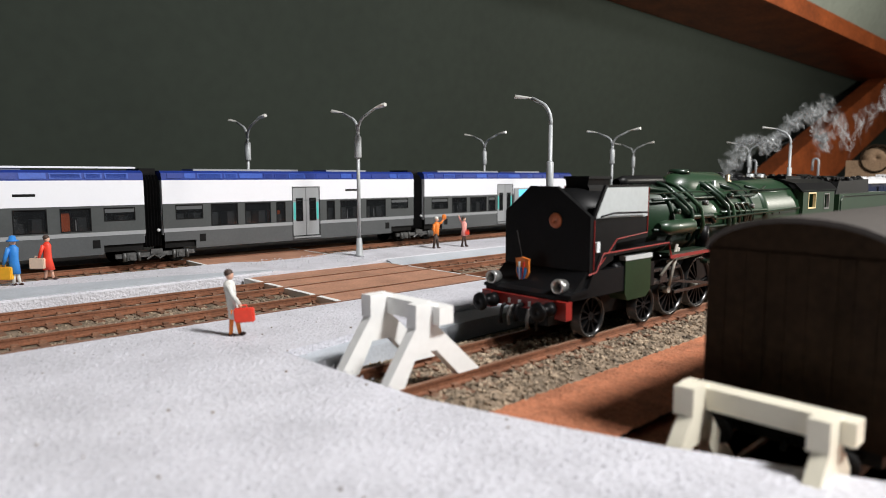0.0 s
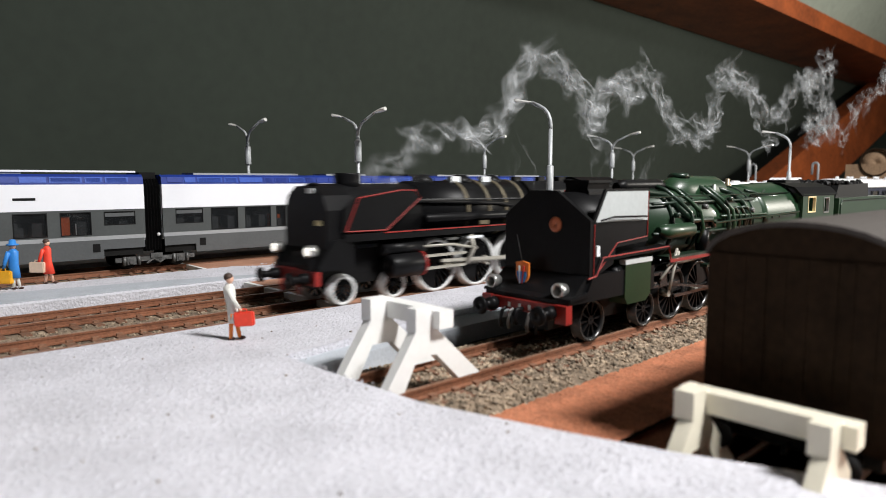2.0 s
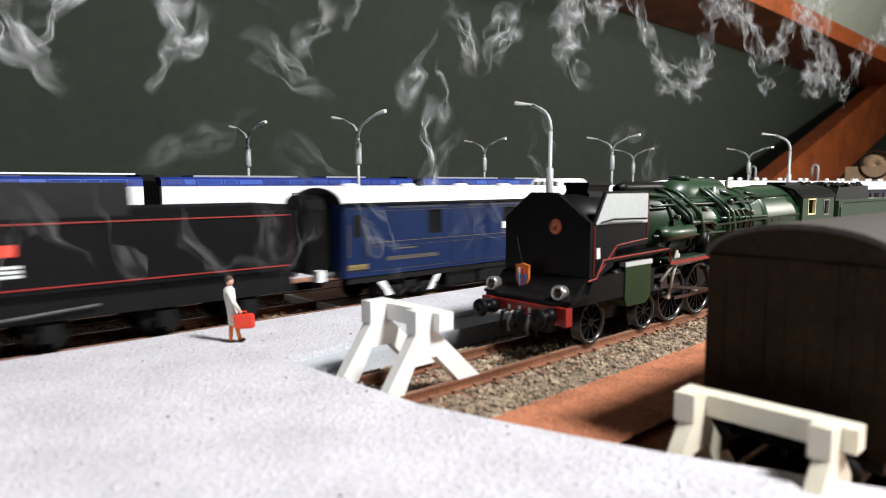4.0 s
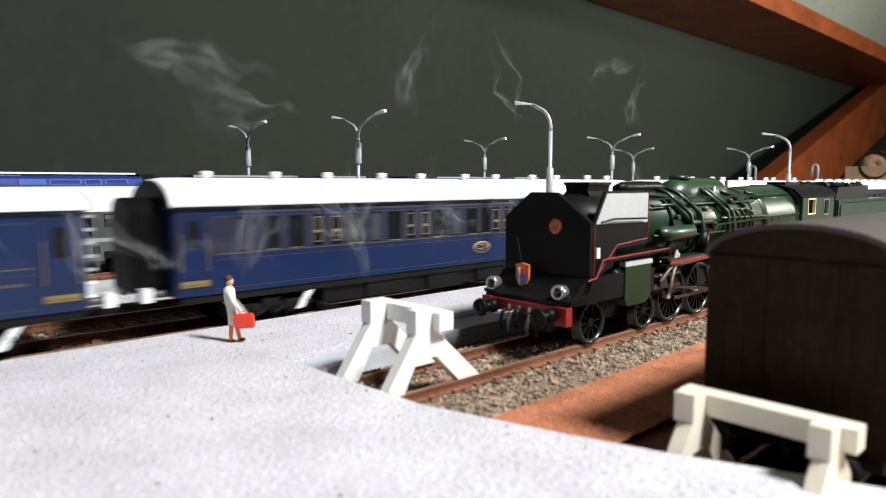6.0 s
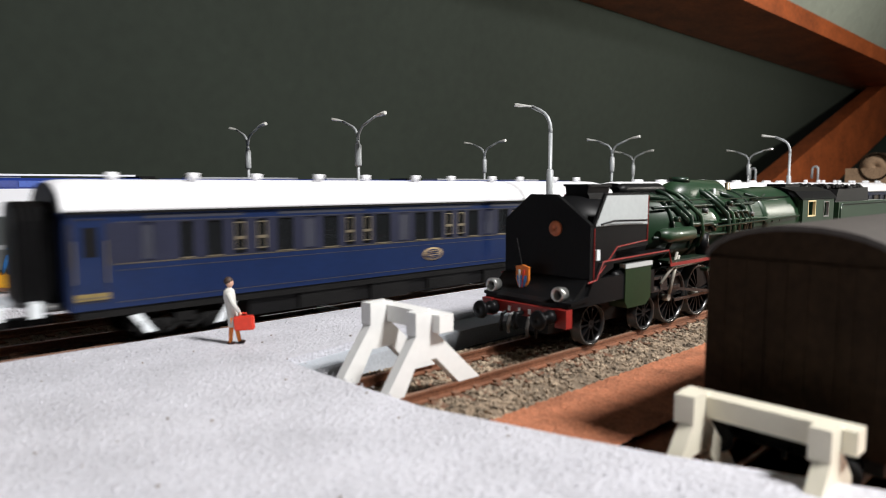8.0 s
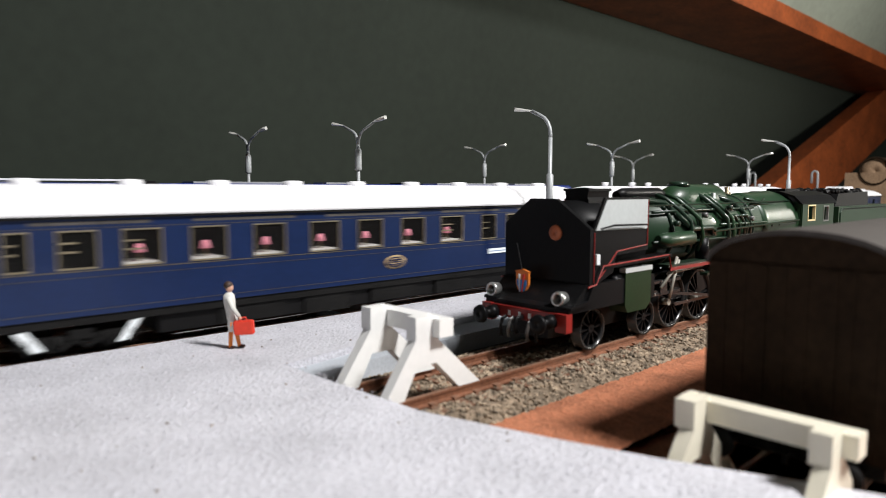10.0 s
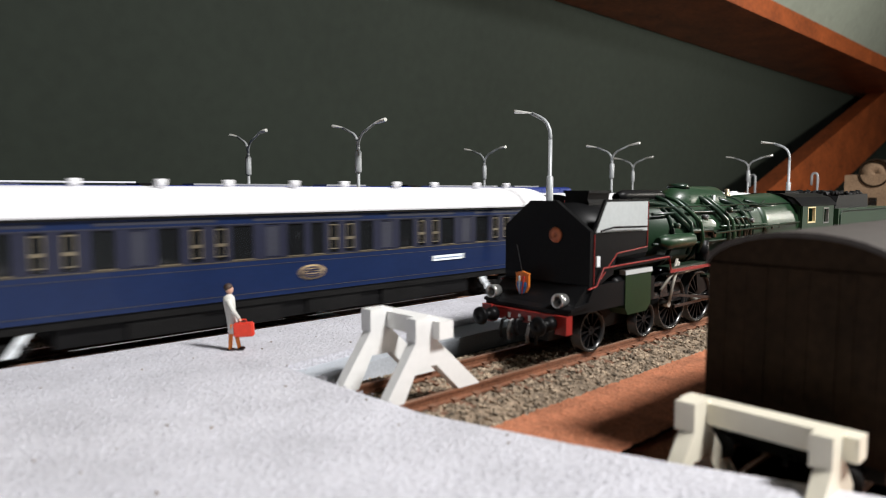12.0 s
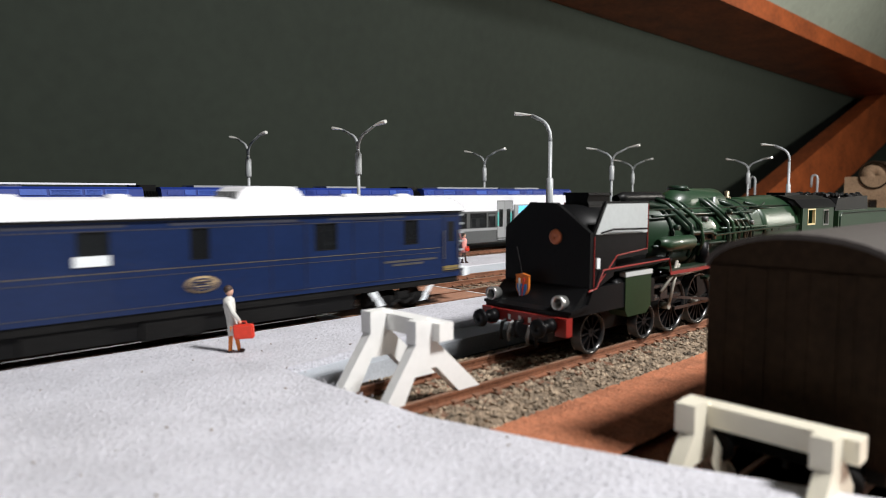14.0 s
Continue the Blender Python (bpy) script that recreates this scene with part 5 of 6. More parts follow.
# ---- black express locomotive, front beam at x = 0 ----
def black_loco():
    t = thing("steam_locomotive", "black steam locomotive with red lining and white-rimmed wheels", "locomotive", (0, TRACK_B, 0), "steam locomotives")
    beam = part("buffer_beam", box(B(), 0, 2, -15, 15, 9, 14), RED, t, "red buffer beam", 0.3)
    for y in (-10.2, 10.2):
        part("buffer", lathe(B(), (-8, y, 11.4), [(0, 0.1), (0, 2.6), (0.8, 2.8), (1, 1.2), (4.4, 1.2), (4.6, 1.9), (8.2, 2), (8.2, 0.1)], 18, "x"), BLACK, beam)
    part("coupling", sweep(B(), [(0, 0, 11), (-3, 0, 11), (-3.6, 0, 8), (-3, 0, 6)], 0.7, 8), BLACK, beam)
    for y in (-6, 6):
        part("brake_hose", sweep(B(), [(0, y, 10), (-1.6, y, 9), (-1.2, y, 5.4)], 0.5, 6), RED, beam)
    for y in (-11.5, 11.5):
        h = part("headlamp", lathe(B(), (-1, y, 21), [(0, 0.2), (0, 2.3), (3, 2.1), (3.2, 0.2)], 18, "x"), SILVER, t)
        part("lens", lathe(B(), (-1.3, y, 21), [(0, 0.1), (0, 1.4), (0.3, 1.5), (0.3, 0.1)], 16, "x"), GLOW, h, "glowing headlamp lens")
        part("lamp_post", box(B(), 0, 1.5, y - 0.7, y + 0.7, 14, 19.2), BLACK, h)
    part("front_deck", prism(B(), [(1, 14), (1, 15.5), (8, 24.5), (14, 25), (14, 14)], -15, 15, "y"), BLACK, t)
    part("step_frame", box(B(), 3, 158, -6.4, 6.4, 7, 20), MATT, t)
    part("smokebox", lathe(B(), (0, 0, 32.5), [(7, 0.2), (7, 8), (9, 11.4), (10, 11.8), (52, 11.8), (52, 0.2)], 36, "x"), BLACK, t)
    part("smokebox_ring", lathe(B(), (0, 0, 32.5), [(8, 10.5), (8, 12.0), (9.4, 12.2), (9.4, 10.5)], 36, "x"), BLACK, t)
    part("front_cowl", prism(B(), [(-14.2, 14), (-14.2, 35), (-11.5, 40.2), (-6, 43.4), (6, 43.4), (11.5, 40.2), (14.2, 35), (14.2, 14)], 5.5, 17), BLACK, t, "smooth black front cowl", 2.4)
    for z, y in ((41.8, -4), (30.5, -9)):
        part("front_plate", box(B(), 4.9, 5.7, y - 2, y + 2, z - 0.9, z + 0.9), SIGN if z > 40 else CREAM, t)
    for s_ in (-1, 1):
        y = s_ * 15.2
        d = part("deflector", prism(B(), [(11, 27), (12, 36), (18, 39.8), (38, 42.4), (45, 42.2), (48, 38.8), (31, 27)], y - 0.35, y + 0.35, "y"), BLACK, t, "black smoke deflector edged in red")
        yo = y + s_ * 0.4
        part("red_edge", sweep(B(), [(12.4, yo, 27.4), (18, yo, 39.2), (37, yo, 41.8), (44.5, yo, 41.7), (47.2, yo, 38.8), (30.6, yo, 27.2), (12.4, yo, 27.4)], 0.3, 5), RED, d)
        rb = part("running_board", box(B(), 12, 160, min(y, y - s_ * 5), max(y, y - s_ * 5), 25.4, 26.4), BLACK, t)
        part("valance", box(B(), 12, 160, min(y, y - s_ * 0.6), max(y, y - s_ * 0.6), 23.6, 25.4), BLACK, rb)
        part("red_lining", box(B(), 30, 159, min(yo, yo - s_ * 0.3), max(yo, yo - s_ * 0.3), 26.0, 26.5), RED, rb)
        cy = part("cylinder", lathe(B(), (0, s_ * 13, 13), [(33, 0.2), (33, 4.0), (34, 4.6), (49, 4.6), (50, 4, ), (50, 0.2)], 24, "x"), BLACK, t, "black cylinder with red rim")
        part("red_rim", lathe(B(), (48.5, s_ * 13, 13), [(0, 4.4), (0, 4.9), (0.9, 4.9), (0.9, 4.4)], 24, "x"), RED, cy)
        part("valve_chest", lathe(B(), (0, s_ * 12, 19.6), [(31, 0.2), (31, 2.4), (52, 2.4), (52, 0.2)], 18, "x"), BLACK, cy)
        part("air_tank", lathe(B(), (0, s_ * 12.6, 30.4), [(52, 0.2), (52, 1.4), (53, 1.9), (112, 1.9), (113, 1.4), (113, 0.2)], 18, "x"), BLACK, t)
        part("handrail", sweep(B(), [(50, s_ * 13, 38), (158, s_ * 13.4, 37)], 0.28, 6), BOGIE, t)
        part("upper_pipe", sweep(B(), [(20, s_ * 11.6, 37), (50, s_ * 12.6, 37.5), (96, s_ * 12.9, 35.6), (104, s_ * 12.9, 34.4)], 0.8, 8), MATT, t)
        for x in (81, 108, 128):
            part("works_plate", box(B(), x, x + 4.6, min(yo, y - s_ * 0.6), max(yo, y - s_ * 0.6), 27.0, 28.6), BRASS, rb)
        for x, w in ((62, 6), (74, 9), (118, 5), (140, 5)):
            part("step_bracket", box(B(), x, x + w, min(y, y - s_ * 3), max(y, y - s_ * 3), 21.4, 22.3), SIGN if x in (74, 140) else BOGIE, rb)
    part("boiler", lathe(B(), (0, 0, 33), [(52, 0.2), (52, 12.2), (118, 12.6), (118, 0.2)], 40, "x"), BLACK, t)
    for x in (76, 89, 100, 112):
        part("boiler_band", lathe(B(), (x, 0, 33), [(0, 12.2), (0, 12.9), (1.4, 12.9), (1.4, 12.2)], 40, "x"), DULL, t, "dull brass boiler strap")
    part("firebox", prism(B(), [(-13.6, 24), (-14, 34), (-12, 41), (-7, 45.2), (7, 45.2), (12, 41), (14, 34), (13.6, 24)], 118, 160), BLACK, t, "", 0.8)
    part("chimney", lathe(B(), (24, 0, 0), [(42.5, 0.2), (42.5, 5.4), (45, 4.9), (47.6, 5.2), (48.2, 5.2), (48.2, 3.9), (46, 3.6), (46, 0.2)], 24, "z"), BLACK, t)
    for x, r in ((62, 5), (84, 5.5), (104, 4.8)):
        part("dome", lathe(B(), (x, 0, 0), [(43.5, 0.2), (43.5, r), (46, r * 0.9), (47.8, r * 0.5), (48, 0.2)], 22, "z"), BLACK, t)
    for x in (75, 94, 116, 134, 150):
        part("whistle", box(B(), x, x + 5, -4, -1, 44.6, 47.2), SIGN if x in (75, 94) else MATT, t, "", 0.3)
    for s_ in (-1, 1):
        y = s_ * 15
        sd = part("cab_side", side_with_holes(B(), 160, 188, 19.5, 43, [(164, 171, 31.5, 41), (174, 183, 31.5, 41)], y - 0.5, y + 0.5), BLACK, t, "black cab side lined in red")
        yo = y + s_ * 0.55
        part("red_lining", sweep(B(), [(161.5, yo, 21), (161.5, yo, 30.4), (186.5, yo, 30.4), (186.5, yo, 21), (161.5, yo, 21)], 0.22, 5), RED, sd)
        part("number_bar", box(B(), 173, 180, min(yo, yo - s_ * 0.3), max(yo, yo - s_ * 0.3), 25.4, 28.6), REDC, sd, "red number plate")
        part("number_bar", box(B(), 162, 170, min(yo, yo - s_ * 0.3), max(yo, yo - s_ * 0.3), 21.2, 22.8), REDC, sd)
        part("window_frame", rim(B(), 164, 171, 31.5, 41, min(y - 0.7, y + 0.7), max(y - 0.7, y + 0.7), 0.5), SILVER, sd)
        part("cab_step", box(B(), 184, 193, min(y, y - s_ * 4), max(y, y - s_ * 4), 18.8, 19.8), BOGIE, sd)
    part("cab_roof", prism(B(), [(-15.8, 41.6), (-12, 45.4), (-6, 47.2), (6, 47.2), (12, 45.4), (15.8, 41.6), (14.6, 41.6), (11.4, 44.4), (6, 46.2), (-6, 46.2), (-11.4, 44.4), (-14.6, 41.6)], 158, 192), BLACK, t, "black curved cab roof")
    part("ashpan", box(B(), 120, 200, -7.4, 7.4, 3.2, 19), MATT, t)
    part("cab_lining", box(B(), 162, 190, 9, 10, 20, 41), MATT, t)
    part("cab_back", box(B(), 160, 161, -14, 14, 20, 45), MATT, t)
    part("cab_floor", box(B(), 160, 192, -14, 14, 18.6, 19.6), MATT, t)
    wheels = []
    for x, r, n, w, nm in ((14.7, 5.5, 10, 1.15, "leading_wheel"), (38.3, 5.5, 10, 1.15, "leading_wheel"), (60.4, 10.9, 18, 1.25, "driving_wheel"), (84.2, 10.9, 18, 1.25, "driving_wheel"),
                           (108, 10.9, 18, 1.25, "driving_wheel"), (131.8, 10.9, 18, 1.25, "driving_wheel"), (171, 5.5, 10, 1.15, "trailing_wheel")):
        for y in (-9, 9):
            wheels.append((spoked_wheel(r, n, w, nm, t, (x, y, r), TYRE), x, y, r))
    rod = B()
    box(rod, -2, 73.4, -12.0, -11.2, -0.6, 0.6)
    for x in (0, 23.8, 47.6, 71.4):
        cyl(rod, (x, -12.4, 0), (x, -10, 0), 1.9, 14)
    rod = part("coupling_rod", rod, RODS, t, "pale steel coupling rod", 0, (60.4 - 4.6, 0, 10.9))
    main = part("connecting_rod", prism(B(), [(0, -0.6), (52, -0.8), (54, 0), (52, 0.8), (0, 0.6)], -13.6, -12.6, "y"), RODS, t, "pale steel connecting rod", 0.2, (54, 0, 13))
    part("slide_bar", box(B(), 50, 74, -14.2, -12, 15, 15.9), RODS, t)
    part("slide_bar", box(B(), 50, 74, -14.2, -12, 10, 10.9), RODS, t)
    part("valve_rod", sweep(B(), [(50, -14, 19.6), (66, -14, 19.4), (80, -14, 17)], 0.6, 8), RODS, t)
    part("valve_link", sweep(B(), [(76, -14.4, 23), (78, -14.6, 17), (74, -14.4, 11)], 0.9, 8), RODS, t)
    return t, wheels, rod, main


def black_tender():
    t = thing("tender", "black tender lined in red behind the black locomotive", "tender", (0, TRACK_B, 0))
    part("body", box(B(), 201, 300, -15.4, 15.4, 17, 36.4), BLACK, t, "black tender side", 0.6)
    lin = part("red_lining", sweep(B(), [(203, -15.6, 18.4), (203, -15.6, 35), (298, -15.6, 35), (298, -15.6, 18.4), (203, -15.6, 18.4)], 0.24, 5), RED, t)
    part("number_bar", box(B(), 214, 221, -15.8, -15.3, 27, 30), REDC, t, "red number plate")
    for k in range(3):
        part("lettering_bar", box(B(), 214, 222, -15.7, -15.3, 21.6 + k * 1.2, 22.3 + k * 1.2), SIGN, t)
    part("coal_bunker", prism(B(), [(-12.5, 36.4), (-11, 45.6), (11, 45.6), (12.5, 36.4)], 202, 250), MATT, t, "", 0.5)
    part("water_deck", box(B(), 250, 299, -13.5, 13.5, 36.3, 38.4), BLACK, t, "", 0.4)
    for k in range(6):
        part("ladder_rung", box(B(), 201.5, 204.5, -16.2, -15.6, 19 + k * 3, 19.5 + k * 3), BRASS, t)
    part("underframe", box(B(), 201, 300, -13, 13, 9, 17), MATT, t)
    part("steam_pipe", sweep(B(), [(203, -14.6, 10), (240, -14.6, 12.4)], 0.4, 6), BOGIE, t)
    for x in (212, 228, 258, 284):
        w = B()
        for y in (-9, 9):
            plain_wheel(w, x, y, 5.6, 5.6)
        part("wheelset", cyl(w, (x, -9, 5.6), (x, 9, 5.6), 1, 8), UNDER, t)
        part("axle_box", box(B(), x - 2.5, x + 2.5, -14.4, -12.8, 3.6, 8.2), UNDER, t, "", 0.3)
    part("drawbar", box(B(), 186, 202, -3, 3, 7, 9.5), UNDER, t)
    part("coupler", box(B(), 299, 314, -2, 2, 7, 9), UNDER, t)
    return t


LOCO, WHEELS, ROD, MAIN = black_loco()
TENDER = black_tender()
van = baggage_car()
sleeper = sleeping_car()
EXPRESS = [(LOCO, 428), (TENDER, 428), (van, 747), (sleeper, 996), (copy_thing(sleeper, pose(0, 0, 0)), 1276),
           (dining_car(), 1556), (copy_thing(sleeper, pose(0, 0, 0)), 1837), (copy_thing(van, pose(0, 0, 0)), 2119)]


# ---- smoke: rigid curling veils that leave the chimney one after another, hang and rise ----
def smoke_material(name, most, fine=85.0, detail=1.8, across=2.0):
    m = bpy.data.materials.new(name)
    m.use_nodes = True
    nt = m.node_tree
    nt.nodes.clear()

    def node(kind, **values):
        n = nt.nodes.new("ShaderNode" + kind)
        for k, v in values.items():
            n.inputs[k].default_value = v
        return n
    out, mix, clear = node("OutputMaterial"), node("MixShader"), node("BsdfTransparent")
    thin, white, both = node("BsdfTranslucent", Color=(0.9, 0.93, 0.95, 1)), node("BsdfDiffuse", Color=(0.9, 0.93, 0.95, 1)), node("MixShader")
    uv, tex, sep = node("UVMap"), node("TexCoord"), node("SeparateXYZ")
    wisp = node("TexNoise", Scale=fine, Detail=detail, Distortion=1.0)
    streak, stretch = node("TexNoise", Scale=3.0, Detail=detail, Distortion=0.8), nt.nodes.new("ShaderNodeMapping")
    stretch.inputs["Scale"].default_value = (1.5, across, 1.0)
    edge, along = nt.nodes.new("ShaderNodeMapRange"), nt.nodes.new("ShaderNodeMapRange")
    prod = [nt.nodes.new("ShaderNodeMath") for _ in range(9)]
    for p in prod:
        p.operation = "MULTIPLY"
    nt.links.new(uv.outputs[0], sep.inputs[0])
    # fade to both borders: 4 v (1 - v) across, 4 u (1 - u) along
    for i, axis in ((0, 0), (3, 1)):
        prod[i].operation = "SUBTRACT"
        prod[i].inputs[0].default_value = 1.0
        nt.links.new(sep.outputs[axis], prod[i].inputs[1])
        nt.links.new(prod[i].outputs[0], prod[i + 1].inputs[0]), nt.links.new(sep.outputs[axis], prod[i + 1].inputs[1])
        nt.links.new(prod[i + 1].outputs[0], prod[i + 2].inputs[0])
        prod[i + 2].inputs[1].default_value = 4.0
    nt.links.new(prod[2].outputs[0], prod[6].inputs[0]), nt.links.new(prod[5].outputs[0], prod[6].inputs[1])
    nt.links.new(tex.outputs["Object"], wisp.inputs["Vector"]), nt.links.new(uv.outputs[0], stretch.inputs[0]), nt.links.new(stretch.outputs[0], streak.inputs["Vector"])
    for r, n in ((edge, wisp), (along, streak)):
        r.inputs["From Min"].default_value, r.inputs["From Max"].default_value = 0.36, 0.66
        nt.links.new(n.outputs[0], r.inputs[0])
    along.inputs["To Min"].default_value, edge.inputs["To Min"].default_value = 0.2, 0.22
    nt.links.new(edge.outputs[0], prod[7].inputs[0]), nt.links.new(along.outputs[0], prod[7].inputs[1])
    nt.links.new(prod[6].outputs[0], prod[8].inputs[0]), nt.links.new(prod[7].outputs[0], prod[8].inputs[1])
    gain = nt.nodes.new("ShaderNodeMath")
    gain.operation, gain.use_clamp = "MULTIPLY", True
    gain.inputs[1].default_value = most
    nt.links.new(prod[8].outputs[0], gain.inputs[0]), nt.links.new(gain.outputs[0], mix.inputs[0])
    nt.links.new(thin.outputs[0], both.inputs[1]), nt.links.new(white.outputs[0], both.inputs[2])
    nt.links.new(clear.outputs[0], mix.inputs[1]), nt.links.new(both.outputs[0], mix.inputs[2]), nt.links.new(mix.outputs[0], out.inputs[0])
    return m


SMOKE, HAZE = smoke_material("smoke", 0.60, 46.0, 0.8, 0.8), smoke_material("thin_smoke", 0.18, 20.0, 1.0, 1.2)
FRESH = smoke_material("fresh_smoke", 1.15, 40.0, 0.6, 0.8)
WISP = smoke_material("smoke_wisp", 1.0, 60.0, 1.0, 1.0)
GAP = 13.0      # plume between two pieces, millimetres


def sheet(bm, layer, n, w, centre, reach, seed):
    """A curling sheet along x, all within 10.2 of the x axis: centre(u) and half width reach(u) for u from 0 to 1."""
    grid = []
    for i in range(n):
        u = i / (n - 1)
        c, (up, side) = centre(u), reach(u)
        row = []
        for j in range(w):
            v = j / (w - 1)
            p = c + Vector((0, side, up)) * (2 * v - 1)
            p += noise.noise_vector(p * 0.11 + Vector((seed, 0, 0))) * 4.4 + noise.noise_vector(p * 0.24 + Vector((0, seed, 0))) * 0.6
            k = math.hypot(p.y, p.z)
            if k > 10.2:
                p.y, p.z = p.y * 10.2 / k, p.z * 10.2 / k
            row.append((bm.verts.new(p * MM), (u, v)))
        grid.append(row)
    for a, b in zip(grid, grid[1:]):
        for j in range(w - 1):
            four = (a[j], b[j], b[j + 1], a[j + 1])
            f = bm.faces.new([q[0] for q in four])
            f.smooth = True
            for loop, q in zip(f.loops, four):
                loop[layer].uv = q[1]


def veil(seed, long, material, sheets=3, place=None):
    """Curling sheets along x; place is the stretch of the plume they belong to, so that neighbours carry on into each other."""
    rng = random.Random(seed)
    me = bpy.data.meshes.new("smoke_veil")
    bm = B()
    layer = bm.loops.layers.uv.new("UVMap")
    for s in range(sheets):
        ph, off = s * 2.1 if place is not None else rng.uniform(0, 6.3), (rng.uniform(-0.12, 0.12) + (s - 1) * 0.1) * long
        span, s0 = long * rng.uniform(0.7, 0.95), place if place is not None else rng.uniform(0, 400)

        def centre(u):
            x = off + (u - 0.5) * span
            q = (s0 + x) / 9.0 + ph
            return Vector((x, 4.0 * math.sin(q * 0.7), 4.6 * math.sin(q) * math.sin(q * 0.31 + ph)))

        def reach(u):
            q = (s0 + off + (u - 0.5) * span) / 7.0 + ph * 1.7
            half = 3.0 + 1.9 * math.sin(q)
            return half * math.cos(0.8 * math.sin(q * 0.6)), half * math.sin(0.8 * math.sin(q * 0.6))
        sheet(bm, layer, 36, 9, centre, reach, s * 3.7 + (seed if place is None else 0))
    bm.to_mesh(me)
    bm.free()
    me.materials.append(material)
    return me


def climb_rate(s):
    """How fast the plume climbs at the place s along the line, millimetres a second: it tosses in waves."""
    wave = math.sin(2 * math.pi * (s - 53) / 60) + 0.25 * math.sin(2 * math.pi * s / 27 + 1.0)
    slow = math.sin(2 * math.pi * s / 118 + 0.4) + 0.3 * math.sin(2 * math.pi * s / 47)
    k = max(0.0, min(1.0, (s - 170) / 90))
    return 31 + 19 * wave * (1 - k) + 13 * slow * k + 6 * math.sin(s / 41) + 24 * math.exp(-((s - 252) / 34) ** 2)


def plume_height(s, t):
    """Height of the plume over the chimney's mouth at the place s and the time t."""
    age = t - (452 - s) / SPEED
    if age <= 0:
        return 0.0
    lift = 24 * (1 + max(0, s - 80) / 260) * max(0, t - 3.3) ** 2
    return min(1200, 15 * (1 - math.exp(-6 * age)) + climb_rate(s) * age / (1 + 0.3 * age) + lift)


THIN = [veil(170 + k, 40, HAZE, 2) for k in range(6)]
PLUME, SMOKES = [], []
_rng = random.Random(11)
for i in range(66):
    s = 10 + i * GAP
    for k in range(1 if s < 200 else 2):
        PLUME.append((tagged(new("smoke_puff", veil(i, 36, FRESH if s < 140 else SMOKE, 3, s + 170 * k)), "thin curling wisp of white smoke in the air", "smoke", "smoke wisps", "stuff"), s, k))
for i in range(28):
    t0 = 0.9 + i * 0.09
    SMOKES.append((tagged(new("smoke_haze", THIN[i % 6]), "faint drifting haze of thinning smoke", "smoke", "smoke wisps", "stuff"),
                   t0, _rng.uniform(40, 140), _rng.uniform(0.02, 0.3), _rng.uniform(-18, -9), _rng.uniform(-1, 1), 71 if i % 4 else 70))
WISPS = []
for i, (x, z, turn) in enumerate(((172, 38, 70), (166, 52, 108), (176, 66, 62), (162, 78, 125))):
    WISPS.append((tagged(new("smoke_wisp", veil(300 + i, 40, WISP, 1)), "white wisp of smoke sinking beside the cab", "smoke", "smoke wisps", "stuff"), x, z, turn))


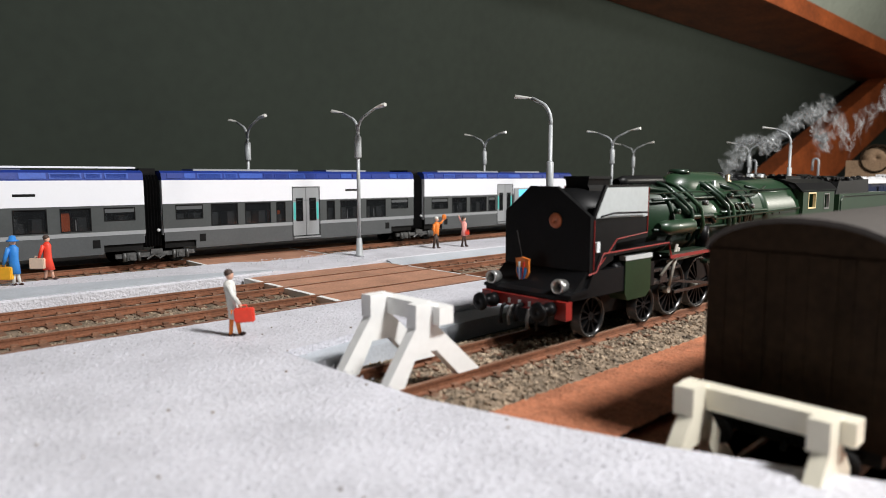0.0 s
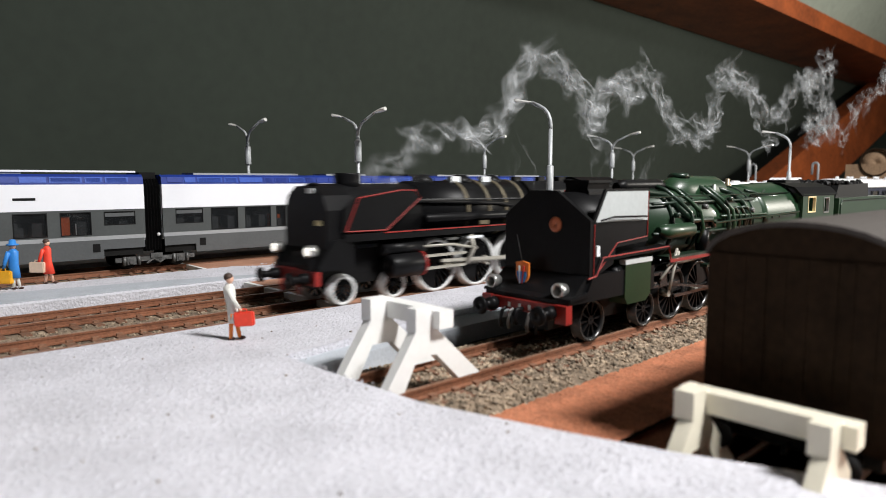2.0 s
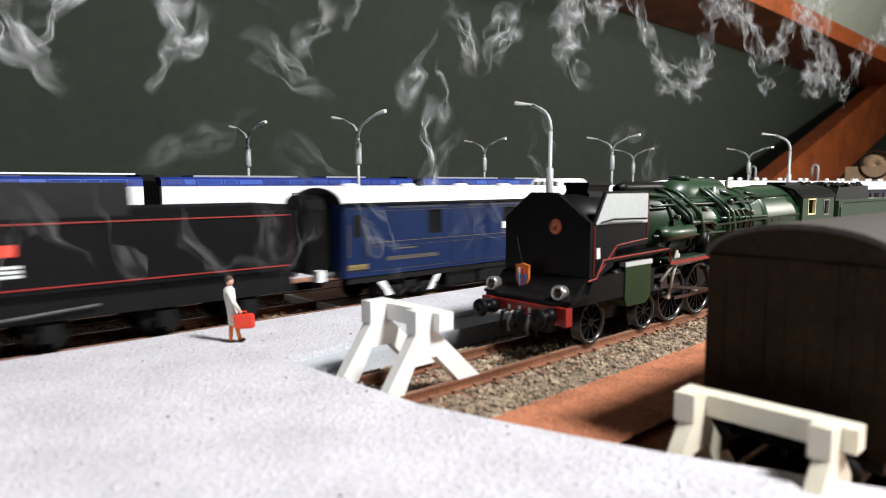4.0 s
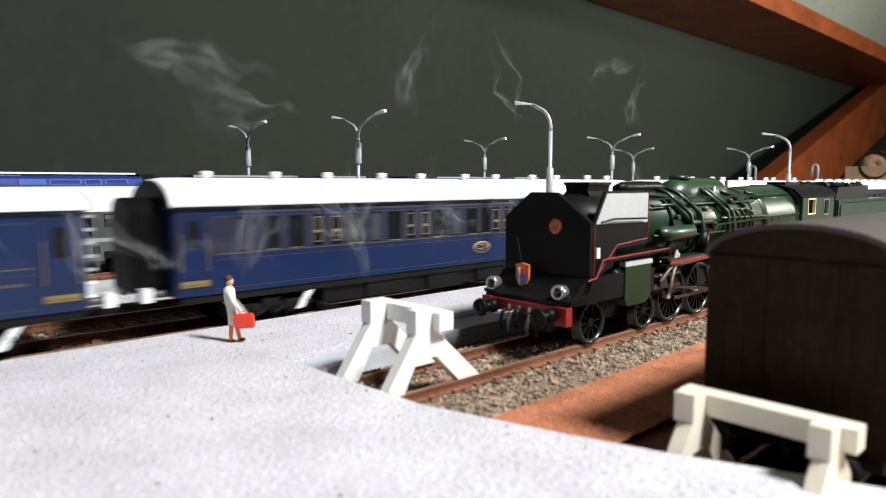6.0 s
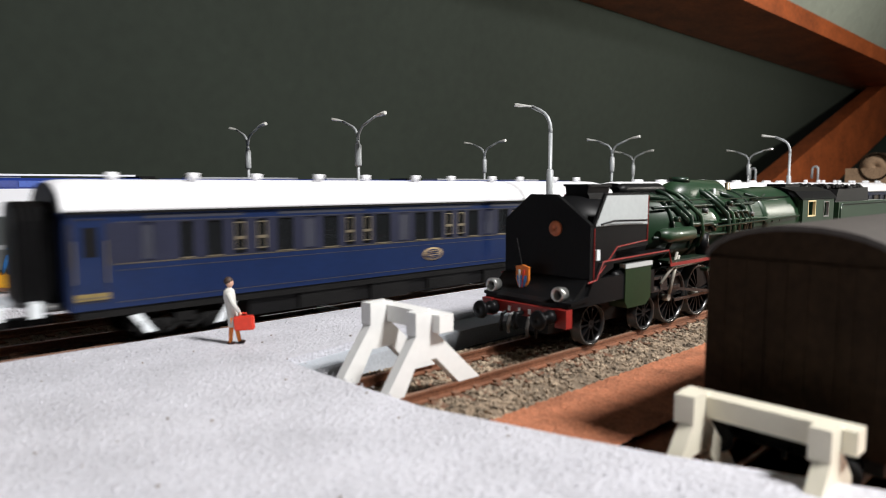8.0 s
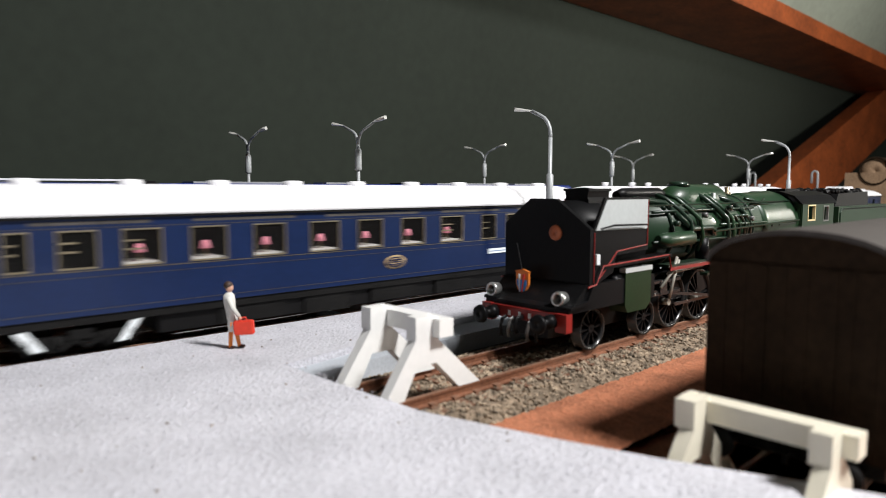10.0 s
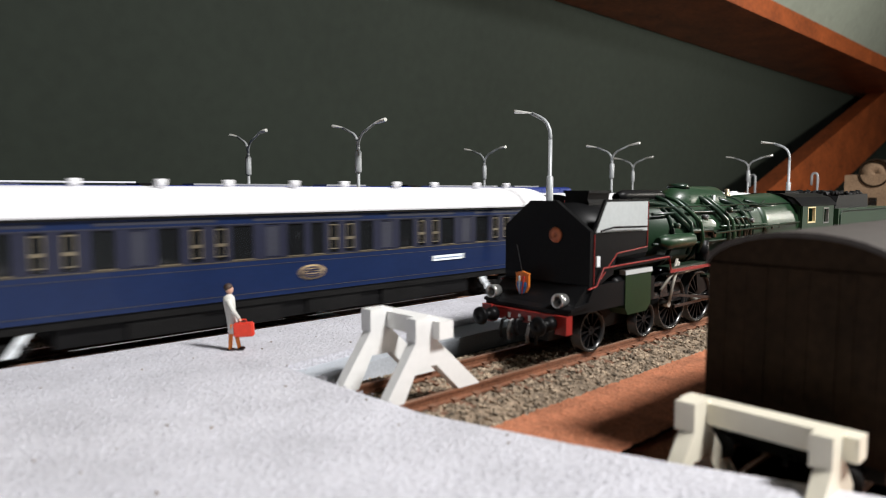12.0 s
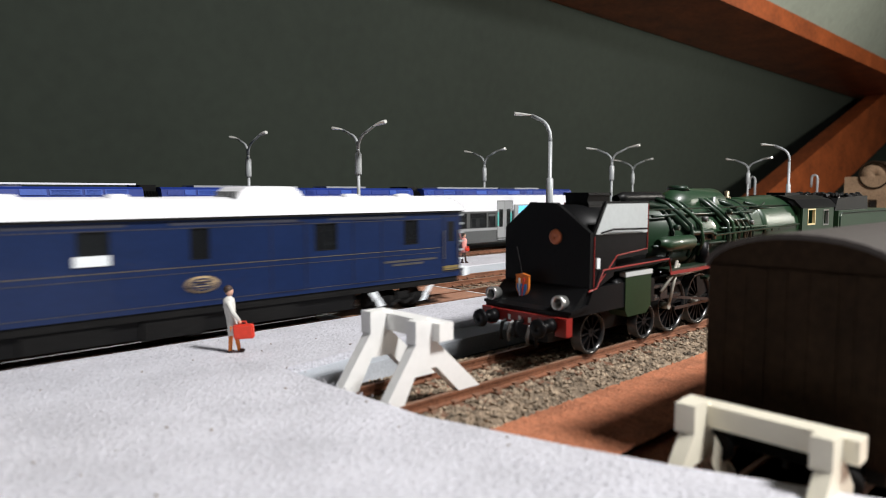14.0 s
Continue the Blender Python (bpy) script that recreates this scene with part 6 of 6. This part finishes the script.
# ---- what moves ----
def motions():
    """The express runs past at an even speed; its wheels turn, its rods swing, its smoke stays behind and climbs."""
    ticks = [k * 0.5 for k in range(-2, 31)]
    for car, s in EXPRESS:
        walk(car, [(t, pose((s - SPEED * t) * MM, TRACK_B * MM, 0)) for t in ticks])
    fine = [k * 0.1 for k in range(0, 141)]
    for w, x, y, r in WHEELS:
        step = 0.1 if r > 8 else 1 / 30
        n = 141 if r > 8 else 150
        rows = [(k * step, pose(x * MM, y * MM, r * MM, 0, -math.degrees(SPEED * k * step / r), 0)) for k in range(n)]
        if r < 8:   # long out of sight by now: it rolls on to the end in even quarter turns
            rows += [(5 + 0.1 * k, pose(x * MM, y * MM, r * MM, 0, -math.degrees(SPEED * (n - 1) * step / r) - 80 * k, 0)) for k in range(1, 91)]
        walk(w, rows)
    rows, rods = [], []
    for t in fine:
        a = SPEED * t / 10.9
        px, pz = -4.58 * math.cos(a), -4.58 * math.sin(a)
        rows.append((t, pose((60.4 + px) * MM, 0, (10.9 + pz) * MM)))
        end = (108 + px, 10.9 + pz)
        reach = math.sqrt(max(1.0, 52.0 ** 2 - (end[1] - 13) ** 2))
        rods.append((t, pose((end[0] - reach) * MM, 0, 13 * MM, 0, -math.degrees(math.asin((end[1] - 13) / 52.0)), 0)))
    walk(ROD, rows)
    walk(MAIN, rods)
    tenths = [k * 0.1 for k in range(0, 141)]
    for puff, s, twin in PLUME:
        rows, t0 = [], (452 - s) / SPEED
        toss = (7 + 9 * twin) * noise.noise(Vector((s * (0.37 - 0.2 * twin), 2.0 + twin, 0))) * min(1, max(0, (s - 150) / 100))   # older smoke has spread
        for t in tenths:
            age, x = t - t0, 468 - SPEED * t
            if age <= 0:   # still inside the boiler
                rows.append((t, pose(x * MM, TRACK_B * MM, 0.033)))
                continue
            out = 1 - math.exp(-age * 8)
            z = plume_height(s, t)
            slope = math.degrees(math.atan2(plume_height(s + 6, t) - plume_height(s - 6, t), 12.0))
            slope = max(-60, min(60, slope)) * out
            z += toss * min(age, 2.2)
            drift = -7 * min(age, 5) + 9 * math.sin(s / 31) * min(age, 3)
            rows.append((t, pose((s + 16 * (1 - out) + drift) * MM, (TRACK_B + 6 * math.sin(s / 53) * min(age, 3)) * MM, (33 + (13 + z) * out) * MM, 0, -slope, 0)))
        walk(puff, rows)
    for wisp, x, z, turn in WISPS:
        rows = []
        for t in tenths:
            age = t - 2.6
            if age <= 0:
                rows.append((t, pose((428 - SPEED * t + 90) * MM, TRACK_B * MM, 0.033)))
                continue
            out = 1 - math.exp(-age * 9)
            back = 428 - SPEED * 2.6 + 90
            fall = min(1200, -14 * age + 60 * max(0, t - 3.3) ** 2)
            rows.append((t, pose((back + (x - back) * out) * MM, (TRACK_B - 19 * out) * MM, (33 + (z - 33) * out + fall) * MM, 0, turn * out, 0)))
        walk(wisp, rows)
    for puff, t0, spin, climb, drift, lean, back in SMOKES:
        sway = []
        for t in tenths:
            age = t - t0
            x = 428 + back - SPEED * min(t, t0)
            if age <= 0:
                p, turn, nod = (x, TRACK_B, 33.0), 0, 0
            else:
                soft = 1 - math.exp(-age * 3)
                rise = 14 * (1 - math.exp(-age * 9)) + 21 * climb * age + 2.2 * max(0, age - 2.5) ** 2 + 24 * max(0, t - 5.4) ** 2
                if back == 71:   # this haze hangs low beside the carriages before it lifts away
                    rise = (30 * climb - 12) * soft + 2 * age + 60 * max(0, t - 6.6) ** 2
                p = (x - (9 - 6 * lean) * min(age, 6), TRACK_B + drift * min(age, 2.5), 33 + min(1200, rise))
                turn, nod = spin * soft + 18 * lean * min(age, 6), 40 * lean * soft
            sway.append((t, pose(p[0] * MM, p[1] * MM, p[2] * MM, nod, turn, 0)))
        walk(puff, sway)


motions()
